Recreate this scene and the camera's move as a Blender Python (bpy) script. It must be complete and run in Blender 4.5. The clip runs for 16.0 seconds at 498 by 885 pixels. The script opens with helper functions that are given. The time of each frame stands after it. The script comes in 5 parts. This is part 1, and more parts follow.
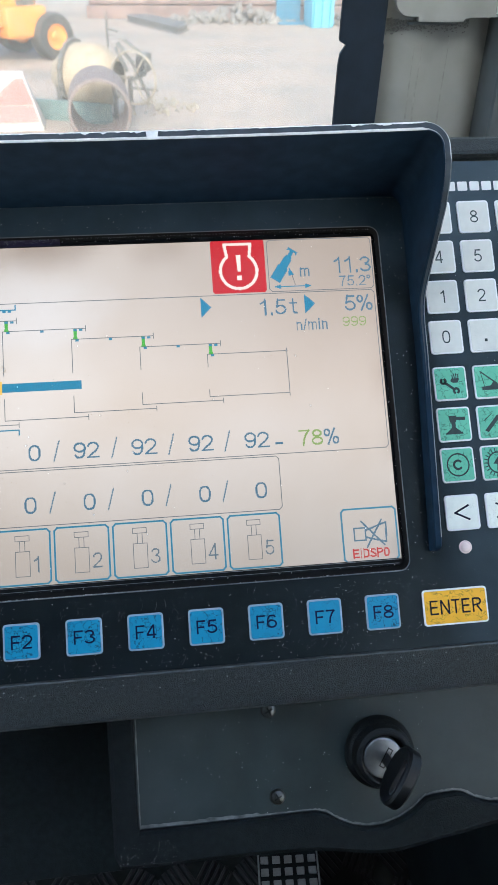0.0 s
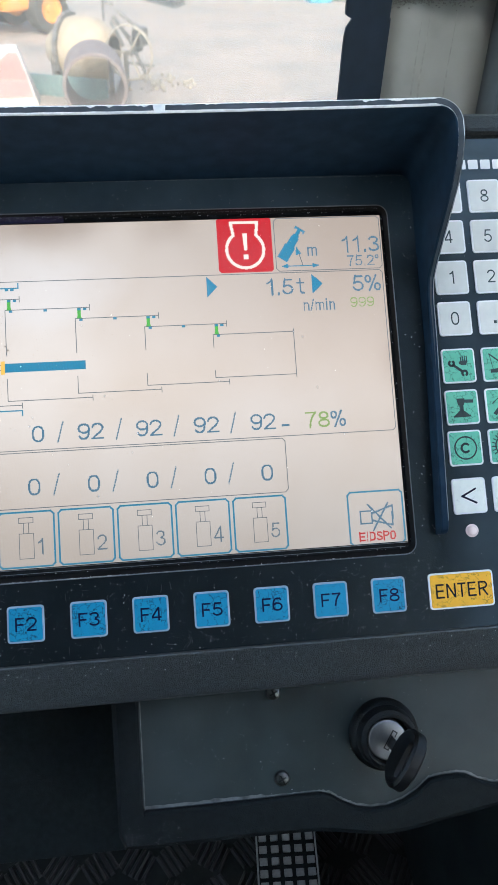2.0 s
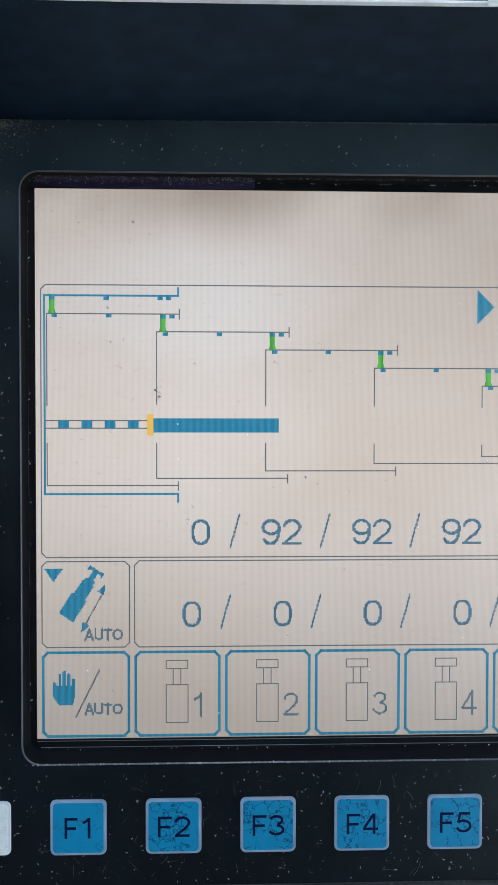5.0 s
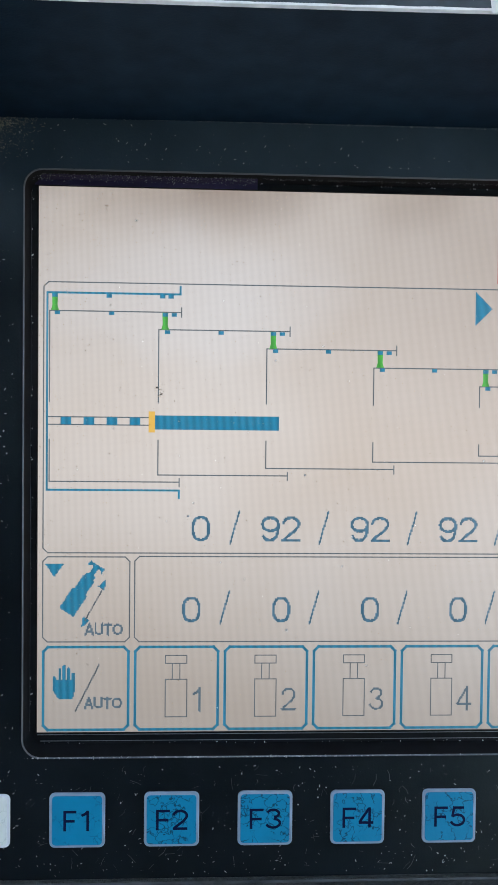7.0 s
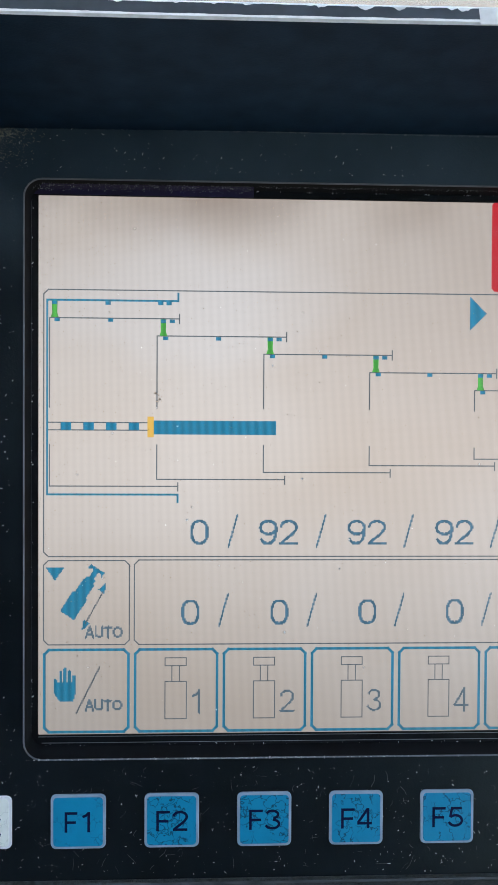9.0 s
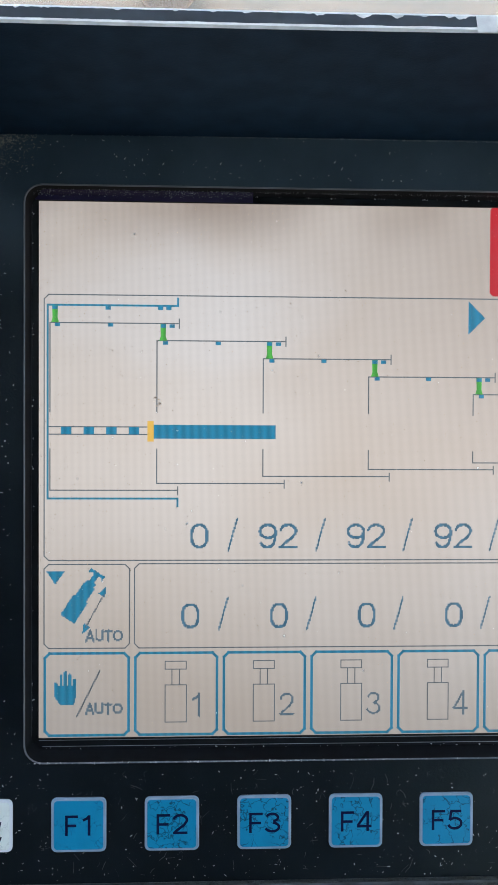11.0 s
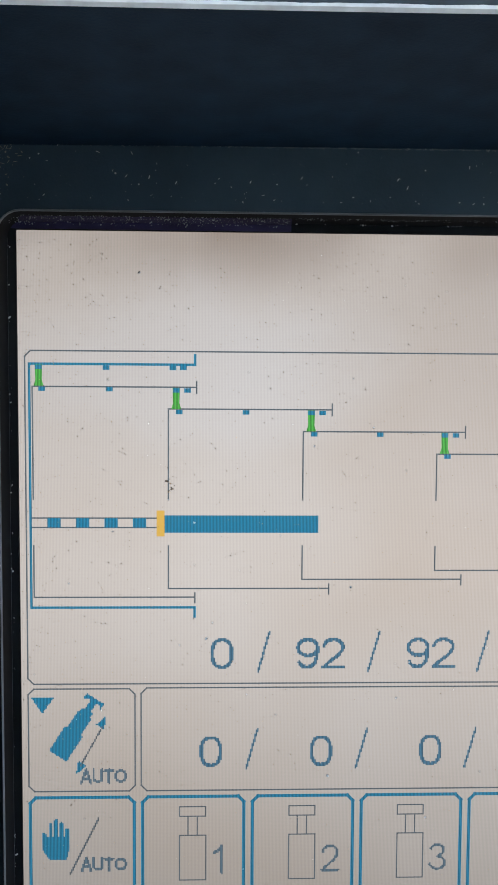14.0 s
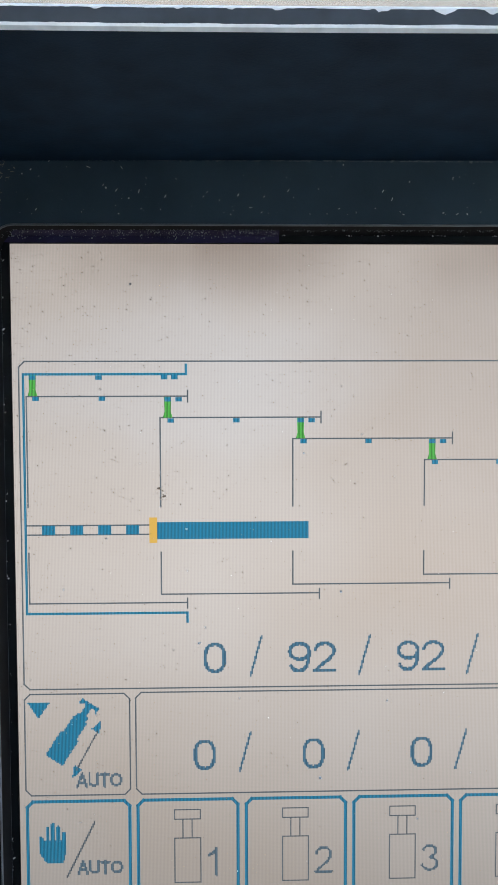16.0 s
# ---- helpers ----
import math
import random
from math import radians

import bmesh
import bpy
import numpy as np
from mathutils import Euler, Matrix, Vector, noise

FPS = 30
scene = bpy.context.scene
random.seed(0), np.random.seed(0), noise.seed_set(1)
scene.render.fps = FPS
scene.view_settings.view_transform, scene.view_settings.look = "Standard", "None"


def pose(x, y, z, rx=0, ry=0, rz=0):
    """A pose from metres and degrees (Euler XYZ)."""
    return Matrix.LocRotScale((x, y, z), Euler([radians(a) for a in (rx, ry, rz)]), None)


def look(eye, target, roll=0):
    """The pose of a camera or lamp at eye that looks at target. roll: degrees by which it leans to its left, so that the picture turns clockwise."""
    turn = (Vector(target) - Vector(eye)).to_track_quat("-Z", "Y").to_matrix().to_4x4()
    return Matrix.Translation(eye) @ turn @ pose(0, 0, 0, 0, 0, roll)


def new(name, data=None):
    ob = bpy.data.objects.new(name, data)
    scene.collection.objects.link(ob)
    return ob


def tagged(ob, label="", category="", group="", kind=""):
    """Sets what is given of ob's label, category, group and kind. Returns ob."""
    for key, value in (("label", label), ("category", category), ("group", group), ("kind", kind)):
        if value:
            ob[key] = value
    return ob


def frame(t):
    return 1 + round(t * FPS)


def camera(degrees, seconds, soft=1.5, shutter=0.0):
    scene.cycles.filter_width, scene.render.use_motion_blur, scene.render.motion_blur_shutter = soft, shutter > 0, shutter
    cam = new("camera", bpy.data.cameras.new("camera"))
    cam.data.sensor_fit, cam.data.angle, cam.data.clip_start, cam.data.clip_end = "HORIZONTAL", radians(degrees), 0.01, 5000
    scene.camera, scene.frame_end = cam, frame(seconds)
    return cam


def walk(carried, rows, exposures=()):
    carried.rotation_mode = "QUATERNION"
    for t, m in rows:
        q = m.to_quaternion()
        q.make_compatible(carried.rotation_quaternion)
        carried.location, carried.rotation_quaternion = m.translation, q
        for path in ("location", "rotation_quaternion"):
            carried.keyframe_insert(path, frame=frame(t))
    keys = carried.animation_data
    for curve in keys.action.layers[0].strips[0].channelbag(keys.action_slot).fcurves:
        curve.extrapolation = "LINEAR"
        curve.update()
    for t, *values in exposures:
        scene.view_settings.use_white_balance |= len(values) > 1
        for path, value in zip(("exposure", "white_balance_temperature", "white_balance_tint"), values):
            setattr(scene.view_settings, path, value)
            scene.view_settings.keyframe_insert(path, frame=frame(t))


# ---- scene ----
cam = camera(37.54, 16.0, soft=1.5, shutter=0.4)
# The monitor panel leans back in the dashboard; the path is given in the panel's own axes (x right, y into it, z up along it).
PANEL = pose(0, 0, 0.62, -43.3, 0, 0)
PATH = [
    (0, 0.0063, -0.3394, 0.0408, -5.60, 7.05, -4.14),
    (0.5, 0.0035, -0.3382, 0.0404, -5.68, 6.68, -3.99),
    (1, 0.0046, -0.3368, 0.0414, -5.62, 6.05, -4.11),
    (1.5, 0.0027, -0.3357, 0.0422, -6.04, 5.76, -4.02),
    (2, 0.0017, -0.3354, 0.0420, -5.86, 5.54, -3.87),
    (2.5, 0.0017, -0.3339, 0.0429, -5.39, 4.82, -3.57),
    (3, 0.0016, -0.3330, 0.0436, -4.09, 4.20, -3.18),
    (3.5, -0.0058, -0.3283, 0.0472, -3.98, 2.04, -2.49),
    (3.7, -0.0114, -0.3228, 0.0524, -3.76, 1.51, -1.85),
    (3.9, -0.0175, -0.3022, 0.0676, -4.90, 1.60, -1.13),
    (4, -0.0196, -0.2888, 0.0773, -4.23, 2.05, -0.37),
    (4.2, -0.0392, -0.2431, 0.1080, -2.88, 0.33, -0.25),
    (4.5, -0.0505, -0.2080, 0.1173, -2.41, -1.00, -0.23),
    (4.7, -0.0513, -0.2085, 0.1159, -1.74, -1.17, -0.04),
    (7, -0.0548, -0.2115, 0.1148, -2.41, -1.25, 0.59),
    (7.5, -0.0541, -0.2122, 0.1152, -1.94, -1.30, 0.59),
    (8, -0.0540, -0.2129, 0.1145, -2.03, -1.22, 0.49),
    (8.5, -0.0532, -0.2136, 0.1145, -2.11, -1.04, 0.36),
    (11, -0.0531, -0.2151, 0.1154, -2.14, -0.73, 0.24),
    (11.3, -0.0577, -0.2091, 0.1184, -2.48, -1.29, 1.00),
    (11.5, -0.0607, -0.1941, 0.1298, -2.14, -1.97, 1.42),
    (11.7, -0.0647, -0.1689, 0.1406, -3.58, -3.24, 1.77),
    (12, -0.0574, -0.1589, 0.1441, -1.87, -4.36, 0.93),
    (12.5, -0.0578, -0.1636, 0.1450, -1.33, -3.78, 0.63),
    (13, -0.0584, -0.1647, 0.1446, -1.46, -3.68, 0.49),
    (13.5, -0.0587, -0.1668, 0.1449, -1.29, -3.37, 0.49),
    (14, -0.0585, -0.1678, 0.1445, -1.66, -3.13, 0.34),
    (14.5, -0.0570, -0.1681, 0.1463, -1.28, -3.48, 0.09),
    (15, -0.0562, -0.1697, 0.1449, -1.36, -2.87, -0.04),
    (15.5, -0.0560, -0.1695, 0.1469, -1.27, -3.41, -0.13),
    (16, -0.0556, -0.1709, 0.1450, -1.43, -2.67, -0.19),
]


def panel_pose(x, y, z, yaw, pitch, roll):
    a, b = radians(yaw), radians(pitch)
    way = Vector((-math.sin(a) * math.cos(b), math.cos(a) * math.cos(b), math.sin(b)))
    eye = Vector((x, y, z))
    return PANEL @ look(eye, eye + way, roll)


EXPOSURES = [(0.0, 2.14, 6200, 4), (3.5, 2.18, 6200, 4), (4.6, 1.82, 6200, 4), (11.0, 1.82, 6200, 4), (12.0, 1.73, 6250, 4), (16.0, 1.72, 6250, 4)]
walk(cam, [(t, panel_pose(x, y, z, yaw, pitch, roll)) for t, x, y, z, yaw, pitch, roll in PATH], EXPOSURES)

# ---- light ----
world = bpy.data.worlds.new("sky")
scene.world = world
world.use_nodes = True
wn = world.node_tree
sky = wn.nodes.new("ShaderNodeTexSky")
sky.sky_type, sky.sun_disc = "NISHITA", False
sky.sun_elevation, sky.sun_rotation = radians(38), radians(180)
sky.air_density, sky.dust_density, sky.ozone_density = 1.2, 2.5, 1.5
wn.links.new(sky.outputs[0], wn.nodes["Background"].inputs[0])
wn.nodes["Background"].inputs[1].default_value = 0.15
sun = new("sun", bpy.data.lights.new("sun", "SUN"))
sun.data.energy, sun.data.angle, sun.data.color = 1.0, radians(20), (1.0, 0.93, 0.86)
sun.matrix_world = look((0, 0, 0), (0.10, 0.78, -0.62))


GLOW = 0.287  # the display against daylight


# ---- materials ----
def material(name, colour, rough=0.5, metal=0.0, vary=0.15, scale=60.0, bump=0.0, bump_scale=400.0, spec=0.5, stain=None, stain_scale=6.0, stain_amount=0.5, relief=0.0006):
    """A procedural surface: grain, a coarser stain, and fine relief."""
    m = bpy.data.materials.new(name)
    m.use_nodes = True
    nt = m.node_tree
    b = nt.nodes["Principled BSDF"]
    b.inputs["Roughness"].default_value, b.inputs["Metallic"].default_value = rough, metal
    b.inputs["Specular IOR Level"].default_value = spec
    co = nt.nodes.new("ShaderNodeTexCoord")
    grain = nt.nodes.new("ShaderNodeTexNoise")
    grain.inputs["Scale"].default_value, grain.inputs["Detail"].default_value = scale, 5
    nt.links.new(co.outputs["Object"], grain.inputs["Vector"])
    ramp = nt.nodes.new("ShaderNodeValToRGB")
    ramp.color_ramp.elements[0].position, ramp.color_ramp.elements[1].position = 0.3, 0.7
    ramp.color_ramp.elements[0].color = (*[c * (1 - vary) for c in colour], 1)
    ramp.color_ramp.elements[1].color = (*[min(1, c * (1 + vary)) for c in colour], 1)
    nt.links.new(grain.outputs["Fac"], ramp.inputs[0])
    out = ramp.outputs[0]
    if stain:
        big = nt.nodes.new("ShaderNodeTexNoise")
        big.inputs["Scale"].default_value, big.inputs["Detail"].default_value = stain_scale, 6
        nt.links.new(co.outputs["Object"], big.inputs["Vector"])
        edge = nt.nodes.new("ShaderNodeMapRange")
        edge.inputs[1].default_value, edge.inputs[2].default_value = 0.48, 0.72
        edge.inputs[4].default_value = stain_amount
        nt.links.new(big.outputs["Fac"], edge.inputs[0])
        mix = nt.nodes.new("ShaderNodeMixRGB")
        mix.inputs[2].default_value = (*stain, 1)
        nt.links.new(edge.outputs[0], mix.inputs[0])
        nt.links.new(out, mix.inputs[1])
        out = mix.outputs[0]
        rr = nt.nodes.new("ShaderNodeMapRange")
        rr.inputs[3].default_value, rr.inputs[4].default_value = max(0.05, rough - 0.08), min(1, rough + 0.15)
        nt.links.new(big.outputs["Fac"], rr.inputs[0])
        nt.links.new(rr.outputs[0], b.inputs["Roughness"])
    nt.links.new(out, b.inputs["Base Color"])
    if bump:
        fine = nt.nodes.new("ShaderNodeTexNoise")
        fine.inputs["Scale"].default_value, fine.inputs["Detail"].default_value = bump_scale, 3
        nt.links.new(co.outputs["Object"], fine.inputs["Vector"])
        bm_ = nt.nodes.new("ShaderNodeBump")
        bm_.inputs["Strength"].default_value, bm_.inputs["Distance"].default_value = bump, relief
        nt.links.new(fine.outputs["Fac"], bm_.inputs["Height"])
        nt.links.new(bm_.outputs[0], b.inputs["Normal"])
    return m


def painted_sheen(m, colour):
    """Paints blotchy light into the colour, under the hood and round the number keys."""
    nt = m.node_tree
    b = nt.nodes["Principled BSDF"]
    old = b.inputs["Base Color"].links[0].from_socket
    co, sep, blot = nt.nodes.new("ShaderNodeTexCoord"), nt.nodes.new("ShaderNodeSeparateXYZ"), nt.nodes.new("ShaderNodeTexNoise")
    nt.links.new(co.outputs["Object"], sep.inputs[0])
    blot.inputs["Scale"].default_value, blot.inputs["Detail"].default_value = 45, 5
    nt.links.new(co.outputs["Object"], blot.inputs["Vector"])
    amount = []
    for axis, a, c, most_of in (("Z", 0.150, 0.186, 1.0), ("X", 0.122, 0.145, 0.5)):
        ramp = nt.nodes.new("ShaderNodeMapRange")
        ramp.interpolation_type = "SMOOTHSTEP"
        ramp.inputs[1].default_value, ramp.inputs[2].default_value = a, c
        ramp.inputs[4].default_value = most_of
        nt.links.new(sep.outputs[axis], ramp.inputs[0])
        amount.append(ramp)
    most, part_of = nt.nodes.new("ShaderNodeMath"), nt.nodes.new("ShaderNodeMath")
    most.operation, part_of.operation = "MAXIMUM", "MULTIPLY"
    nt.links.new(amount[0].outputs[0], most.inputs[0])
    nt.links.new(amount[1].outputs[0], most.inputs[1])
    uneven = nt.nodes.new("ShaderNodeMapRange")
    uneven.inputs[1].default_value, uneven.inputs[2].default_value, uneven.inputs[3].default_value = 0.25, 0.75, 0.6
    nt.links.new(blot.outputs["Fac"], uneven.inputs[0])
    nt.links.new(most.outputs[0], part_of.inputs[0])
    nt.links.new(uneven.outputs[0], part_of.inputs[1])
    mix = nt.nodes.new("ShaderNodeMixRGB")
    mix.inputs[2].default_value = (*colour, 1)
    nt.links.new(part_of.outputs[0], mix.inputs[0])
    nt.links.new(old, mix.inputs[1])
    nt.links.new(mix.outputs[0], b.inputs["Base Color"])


def key_material(name, colour, cracks=0.0, onset=0.43):
    """A printed membrane key: matt film with a fine web of dark cracks that differs from key to key."""
    m = material(name, colour, rough=0.45, spec=0.32, vary=0.06, scale=150, bump=0.15, bump_scale=900)
    if cracks:
        nt = m.node_tree
        b = nt.nodes["Principled BSDF"]
        old = b.inputs["Base Color"].links[0].from_socket
        co, info = nt.nodes.new("ShaderNodeTexCoord"), nt.nodes.new("ShaderNodeObjectInfo")
        off = nt.nodes.new("ShaderNodeVectorMath")
        off.operation = "MULTIPLY_ADD"
        off.inputs[1].default_value = (1, 1, 1)
        shift = nt.nodes.new("ShaderNodeMath")
        shift.operation = "MULTIPLY"
        shift.inputs[1].default_value = 37.0
        nt.links.new(info.outputs["Random"], shift.inputs[0])
        nt.links.new(co.outputs["Object"], off.inputs[0])
        nt.links.new(shift.outputs[0], off.inputs[2])
        wob = nt.nodes.new("ShaderNodeTexNoise")
        wob.inputs["Scale"].default_value = 350
        nt.links.new(off.outputs[0], wob.inputs["Vector"])
        add = nt.nodes.new("ShaderNodeVectorMath")
        add.operation = "MULTIPLY_ADD"
        add.inputs[1].default_value = (0.0062, 0.0062, 0.0062)
        nt.links.new(wob.outputs["Color"], add.inputs[0])
        nt.links.new(off.outputs[0], add.inputs[2])
        vor = nt.nodes.new("ShaderNodeTexVoronoi")
        vor.feature = "DISTANCE_TO_EDGE"
        vor.inputs["Scale"].default_value = 270
        nt.links.new(add.outputs[0], vor.inputs["Vector"])
        line = nt.nodes.new("ShaderNodeMapRange")
        line.inputs[1].default_value, line.inputs[2].default_value = 0.004, 0.055
        line.inputs[3].default_value, line.inputs[4].default_value = 1.0, 0.0
        nt.links.new(vor.outputs["Distance"], line.inputs[0])
        zone = nt.nodes.new("ShaderNodeTexNoise")
        zone.inputs["Scale"].default_value = 210
        nt.links.new(off.outputs[0], zone.inputs["Vector"])
        zr = nt.nodes.new("ShaderNodeMapRange")
        zr.inputs[1].default_value, zr.inputs[2].default_value, zr.inputs[4].default_value = onset, onset + 0.10, cracks
        nt.links.new(zone.outputs["Fac"], zr.inputs[0])
        mul = nt.nodes.new("ShaderNodeMath")
        mul.operation = "MULTIPLY"
        nt.links.new(line.outputs[0], mul.inputs[0])
        nt.links.new(zr.outputs[0], mul.inputs[1])
        mix = nt.nodes.new("ShaderNodeMixRGB")
        mix.inputs[2].default_value = (*[c * 0.2 for c in colour], 1)
        nt.links.new(mul.outputs[0], mix.inputs[0])
        nt.links.new(old, mix.inputs[1])
        nt.links.new(mix.outputs[0], b.inputs["Base Color"])
    return m


def lit(name, colour, strength=1.0, grid=False, stripes=0.0):
    """A part of the lit display. With grid: the liquid-crystal panel's cell lines and uneven emission. Stripes: the
    cell lines, dimmed low down.
    """
    m = bpy.data.materials.new(name)
    m.use_nodes = True
    nt = m.node_tree
    b = nt.nodes["Principled BSDF"]
    b.inputs["Base Color"].default_value = (0.02, 0.02, 0.02, 1)
    b.inputs["Roughness"].default_value, b.inputs["Specular IOR Level"].default_value = 0.3, 0.18
    b.inputs["Emission Color"].default_value, b.inputs["Emission Strength"].default_value = (*colour, 1), strength
    if grid or stripes:
        co = nt.nodes.new("ShaderNodeTexCoord")
        sep = nt.nodes.new("ShaderNodeSeparateXYZ")
        nt.links.new(co.outputs["Object"], sep.inputs[0])
        wave = nt.nodes.new("ShaderNodeMath")
        wave.operation = "MULTIPLY"
        wave.inputs[1].default_value = 2 * math.pi / 0.000339
        nt.links.new(sep.outputs["X"], wave.inputs[0])
        sn = nt.nodes.new("ShaderNodeMath")
        sn.operation = "SINE"
        nt.links.new(wave.outputs[0], sn.inputs[0])
        amp = nt.nodes.new("ShaderNodeMapRange")
        amp.inputs[1].default_value, amp.inputs[2].default_value = -1, 1
        amp.inputs[3].default_value, amp.inputs[4].default_value = (0.91, 1.08) if grid else (strength * (1 - stripes), strength * (1 + stripes))
        nt.links.new(sn.outputs[0], amp.inputs[0])
        rows_wave, rows_sin, rows_amp, cells = (nt.nodes.new("ShaderNodeMath"), nt.nodes.new("ShaderNodeMath"), nt.nodes.new("ShaderNodeMapRange"), nt.nodes.new("ShaderNodeMath"))
        rows_wave.operation, rows_sin.operation, cells.operation = "MULTIPLY", "SINE", "MULTIPLY"
        rows_wave.inputs[1].default_value = 2 * math.pi / 0.000339
        nt.links.new(sep.outputs["Z"], rows_wave.inputs[0])
        nt.links.new(rows_wave.outputs[0], rows_sin.inputs[0])
        rows_amp.inputs[1].default_value, rows_amp.inputs[2].default_value = -1, 1
        rows_amp.inputs[3].default_value, rows_amp.inputs[4].default_value = 0.98, 1.018
        nt.links.new(rows_sin.outputs[0], rows_amp.inputs[0])
        nt.links.new(amp.outputs[0], cells.inputs[0])
        nt.links.new(rows_amp.outputs[0], cells.inputs[1])
        if not grid:
            fade = nt.nodes.new("ShaderNodeMapRange")  # viewing-angle dimming low down, set as a fixed ramp
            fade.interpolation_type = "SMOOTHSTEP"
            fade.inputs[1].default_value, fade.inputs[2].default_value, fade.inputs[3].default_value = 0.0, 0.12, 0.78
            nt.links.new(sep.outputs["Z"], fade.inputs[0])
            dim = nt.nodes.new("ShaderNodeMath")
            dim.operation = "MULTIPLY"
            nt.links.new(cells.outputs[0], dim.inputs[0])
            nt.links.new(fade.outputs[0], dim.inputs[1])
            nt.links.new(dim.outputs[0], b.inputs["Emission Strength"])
            return m
        big = nt.nodes.new("ShaderNodeTexNoise")
        big.inputs["Scale"].default_value, big.inputs["Detail"].default_value = 14, 2
        nt.links.new(co.outputs["Object"], big.inputs["Vector"])
        tone = nt.nodes.new("ShaderNodeValToRGB")
        tone.color_ramp.elements[0].position, tone.color_ramp.elements[1].position = 0.3, 0.75
        tone.color_ramp.elements[0].color = (colour[0] * 0.92, colour[1] * 0.87, colour[2] * 0.82, 1)
        tone.color_ramp.elements[1].color = (colour[0] * 1.05, colour[1] * 1.06, colour[2] * 1.08, 1)
        nt.links.new(big.outputs["Fac"], tone.inputs[0])
        strip = nt.nodes.new("ShaderNodeMapRange")
        strip.interpolation_type = "SMOOTHSTEP"
        strip.inputs[1].default_value, strip.inputs[2].default_value = 0.163, 0.187
        nt.links.new(sep.outputs["Z"], strip.inputs[0])
        patchy = nt.nodes.new("ShaderNodeTexNoise")
        patchy.inputs["Scale"].default_value = 24
        nt.links.new(co.outputs["Object"], patchy.inputs["Vector"])
        pm = nt.nodes.new("ShaderNodeMapRange")
        pm.inputs[1].default_value, pm.inputs[2].default_value, pm.inputs[4].default_value = 0.35, 0.65, 0.75
        nt.links.new(patchy.outputs["Fac"], pm.inputs[0])
        side = nt.nodes.new("ShaderNodeMapRange")
        side.interpolation_type = "SMOOTHSTEP"
        side.inputs[1].default_value, side.inputs[2].default_value, side.inputs[4].default_value = 0.098, 0.110, 0.7
        nt.links.new(sep.outputs["X"], side.inputs[0])
        edges = nt.nodes.new("ShaderNodeMath")
        edges.operation = "MAXIMUM"
        nt.links.new(strip.outputs[0], edges.inputs[0])
        nt.links.new(side.outputs[0], edges.inputs[1])
        both = nt.nodes.new("ShaderNodeMath")
        both.operation = "MULTIPLY"
        nt.links.new(edges.outputs[0], both.inputs[0])
        nt.links.new(pm.outputs[0], both.inputs[1])
        brown = nt.nodes.new("ShaderNodeMixRGB")
        brown.inputs[2].default_value = (colour[0] * 0.45, colour[1] * 0.38, colour[2] * 0.34, 1)
        nt.links.new(both.outputs[0], brown.inputs[0])
        nt.links.new(tone.outputs[0], brown.inputs[1])
        nt.links.new(brown.outputs[0], b.inputs["Emission Color"])
        ms = nt.nodes.new("ShaderNodeMath")
        ms.operation = "MULTIPLY"
        # viewing-angle falloff set into the emission: dimmer towards the lower and upper edges
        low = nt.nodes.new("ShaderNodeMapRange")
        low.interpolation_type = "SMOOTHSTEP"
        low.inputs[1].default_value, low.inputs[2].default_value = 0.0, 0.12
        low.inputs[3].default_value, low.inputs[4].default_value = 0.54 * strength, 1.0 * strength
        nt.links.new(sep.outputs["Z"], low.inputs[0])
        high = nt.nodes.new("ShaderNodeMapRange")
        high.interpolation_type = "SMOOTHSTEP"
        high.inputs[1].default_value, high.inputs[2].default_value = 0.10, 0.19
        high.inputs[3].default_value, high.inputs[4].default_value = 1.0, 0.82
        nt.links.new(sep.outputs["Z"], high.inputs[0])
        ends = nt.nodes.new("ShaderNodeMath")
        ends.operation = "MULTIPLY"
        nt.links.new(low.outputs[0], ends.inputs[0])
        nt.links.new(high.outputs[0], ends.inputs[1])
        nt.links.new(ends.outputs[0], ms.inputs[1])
        wing = nt.nodes.new("ShaderNodeMapRange")
        wing.interpolation_type = "SMOOTHSTEP"
        wing.inputs[1].default_value, wing.inputs[2].default_value = -0.110, -0.055
        wing.inputs[3].default_value = 0.94
        nt.links.new(sep.outputs["X"], wing.inputs[0])
        sides = nt.nodes.new("ShaderNodeMath")
        sides.operation = "MULTIPLY"
        nt.links.new(cells.outputs[0], sides.inputs[0])
        nt.links.new(wing.outputs[0], sides.inputs[1])
        # shading painted into the emission: darker and browner towards the upper right corner
        far_side = nt.nodes.new("ShaderNodeMapRange")
        far_side.interpolation_type = "SMOOTHSTEP"
        far_side.inputs[1].default_value, far_side.inputs[2].default_value = -0.075, 0.105
        nt.links.new(sep.outputs["X"], far_side.inputs[0])
        far_top = nt.nodes.new("ShaderNodeMapRange")
        far_top.interpolation_type = "SMOOTHSTEP"
        far_top.inputs[1].default_value, far_top.inputs[2].default_value = 0.04, 0.17
        nt.links.new(sep.outputs["Z"], far_top.inputs[0])
        corner = nt.nodes.new("ShaderNodeMath")
        corner.operation = "MULTIPLY"
        nt.links.new(far_side.outputs[0], corner.inputs[0])
        nt.links.new(far_top.outputs[0], corner.inputs[1])
        corner_shade = nt.nodes.new("ShaderNodeMixRGB")
        corner_shade.inputs[2].default_value = (colour[0] * 0.69, colour[1] * 0.62, colour[2] * 0.57, 1)
        nt.links.new(corner.outputs[0], corner_shade.inputs[0])
        nt.links.new(brown.outputs[0], corner_shade.inputs[1])
        # pale window haze painted into the emission in the panel's upper part
        place = nt.nodes.new("ShaderNodeVectorMath")
        place.operation = "MULTIPLY_ADD"
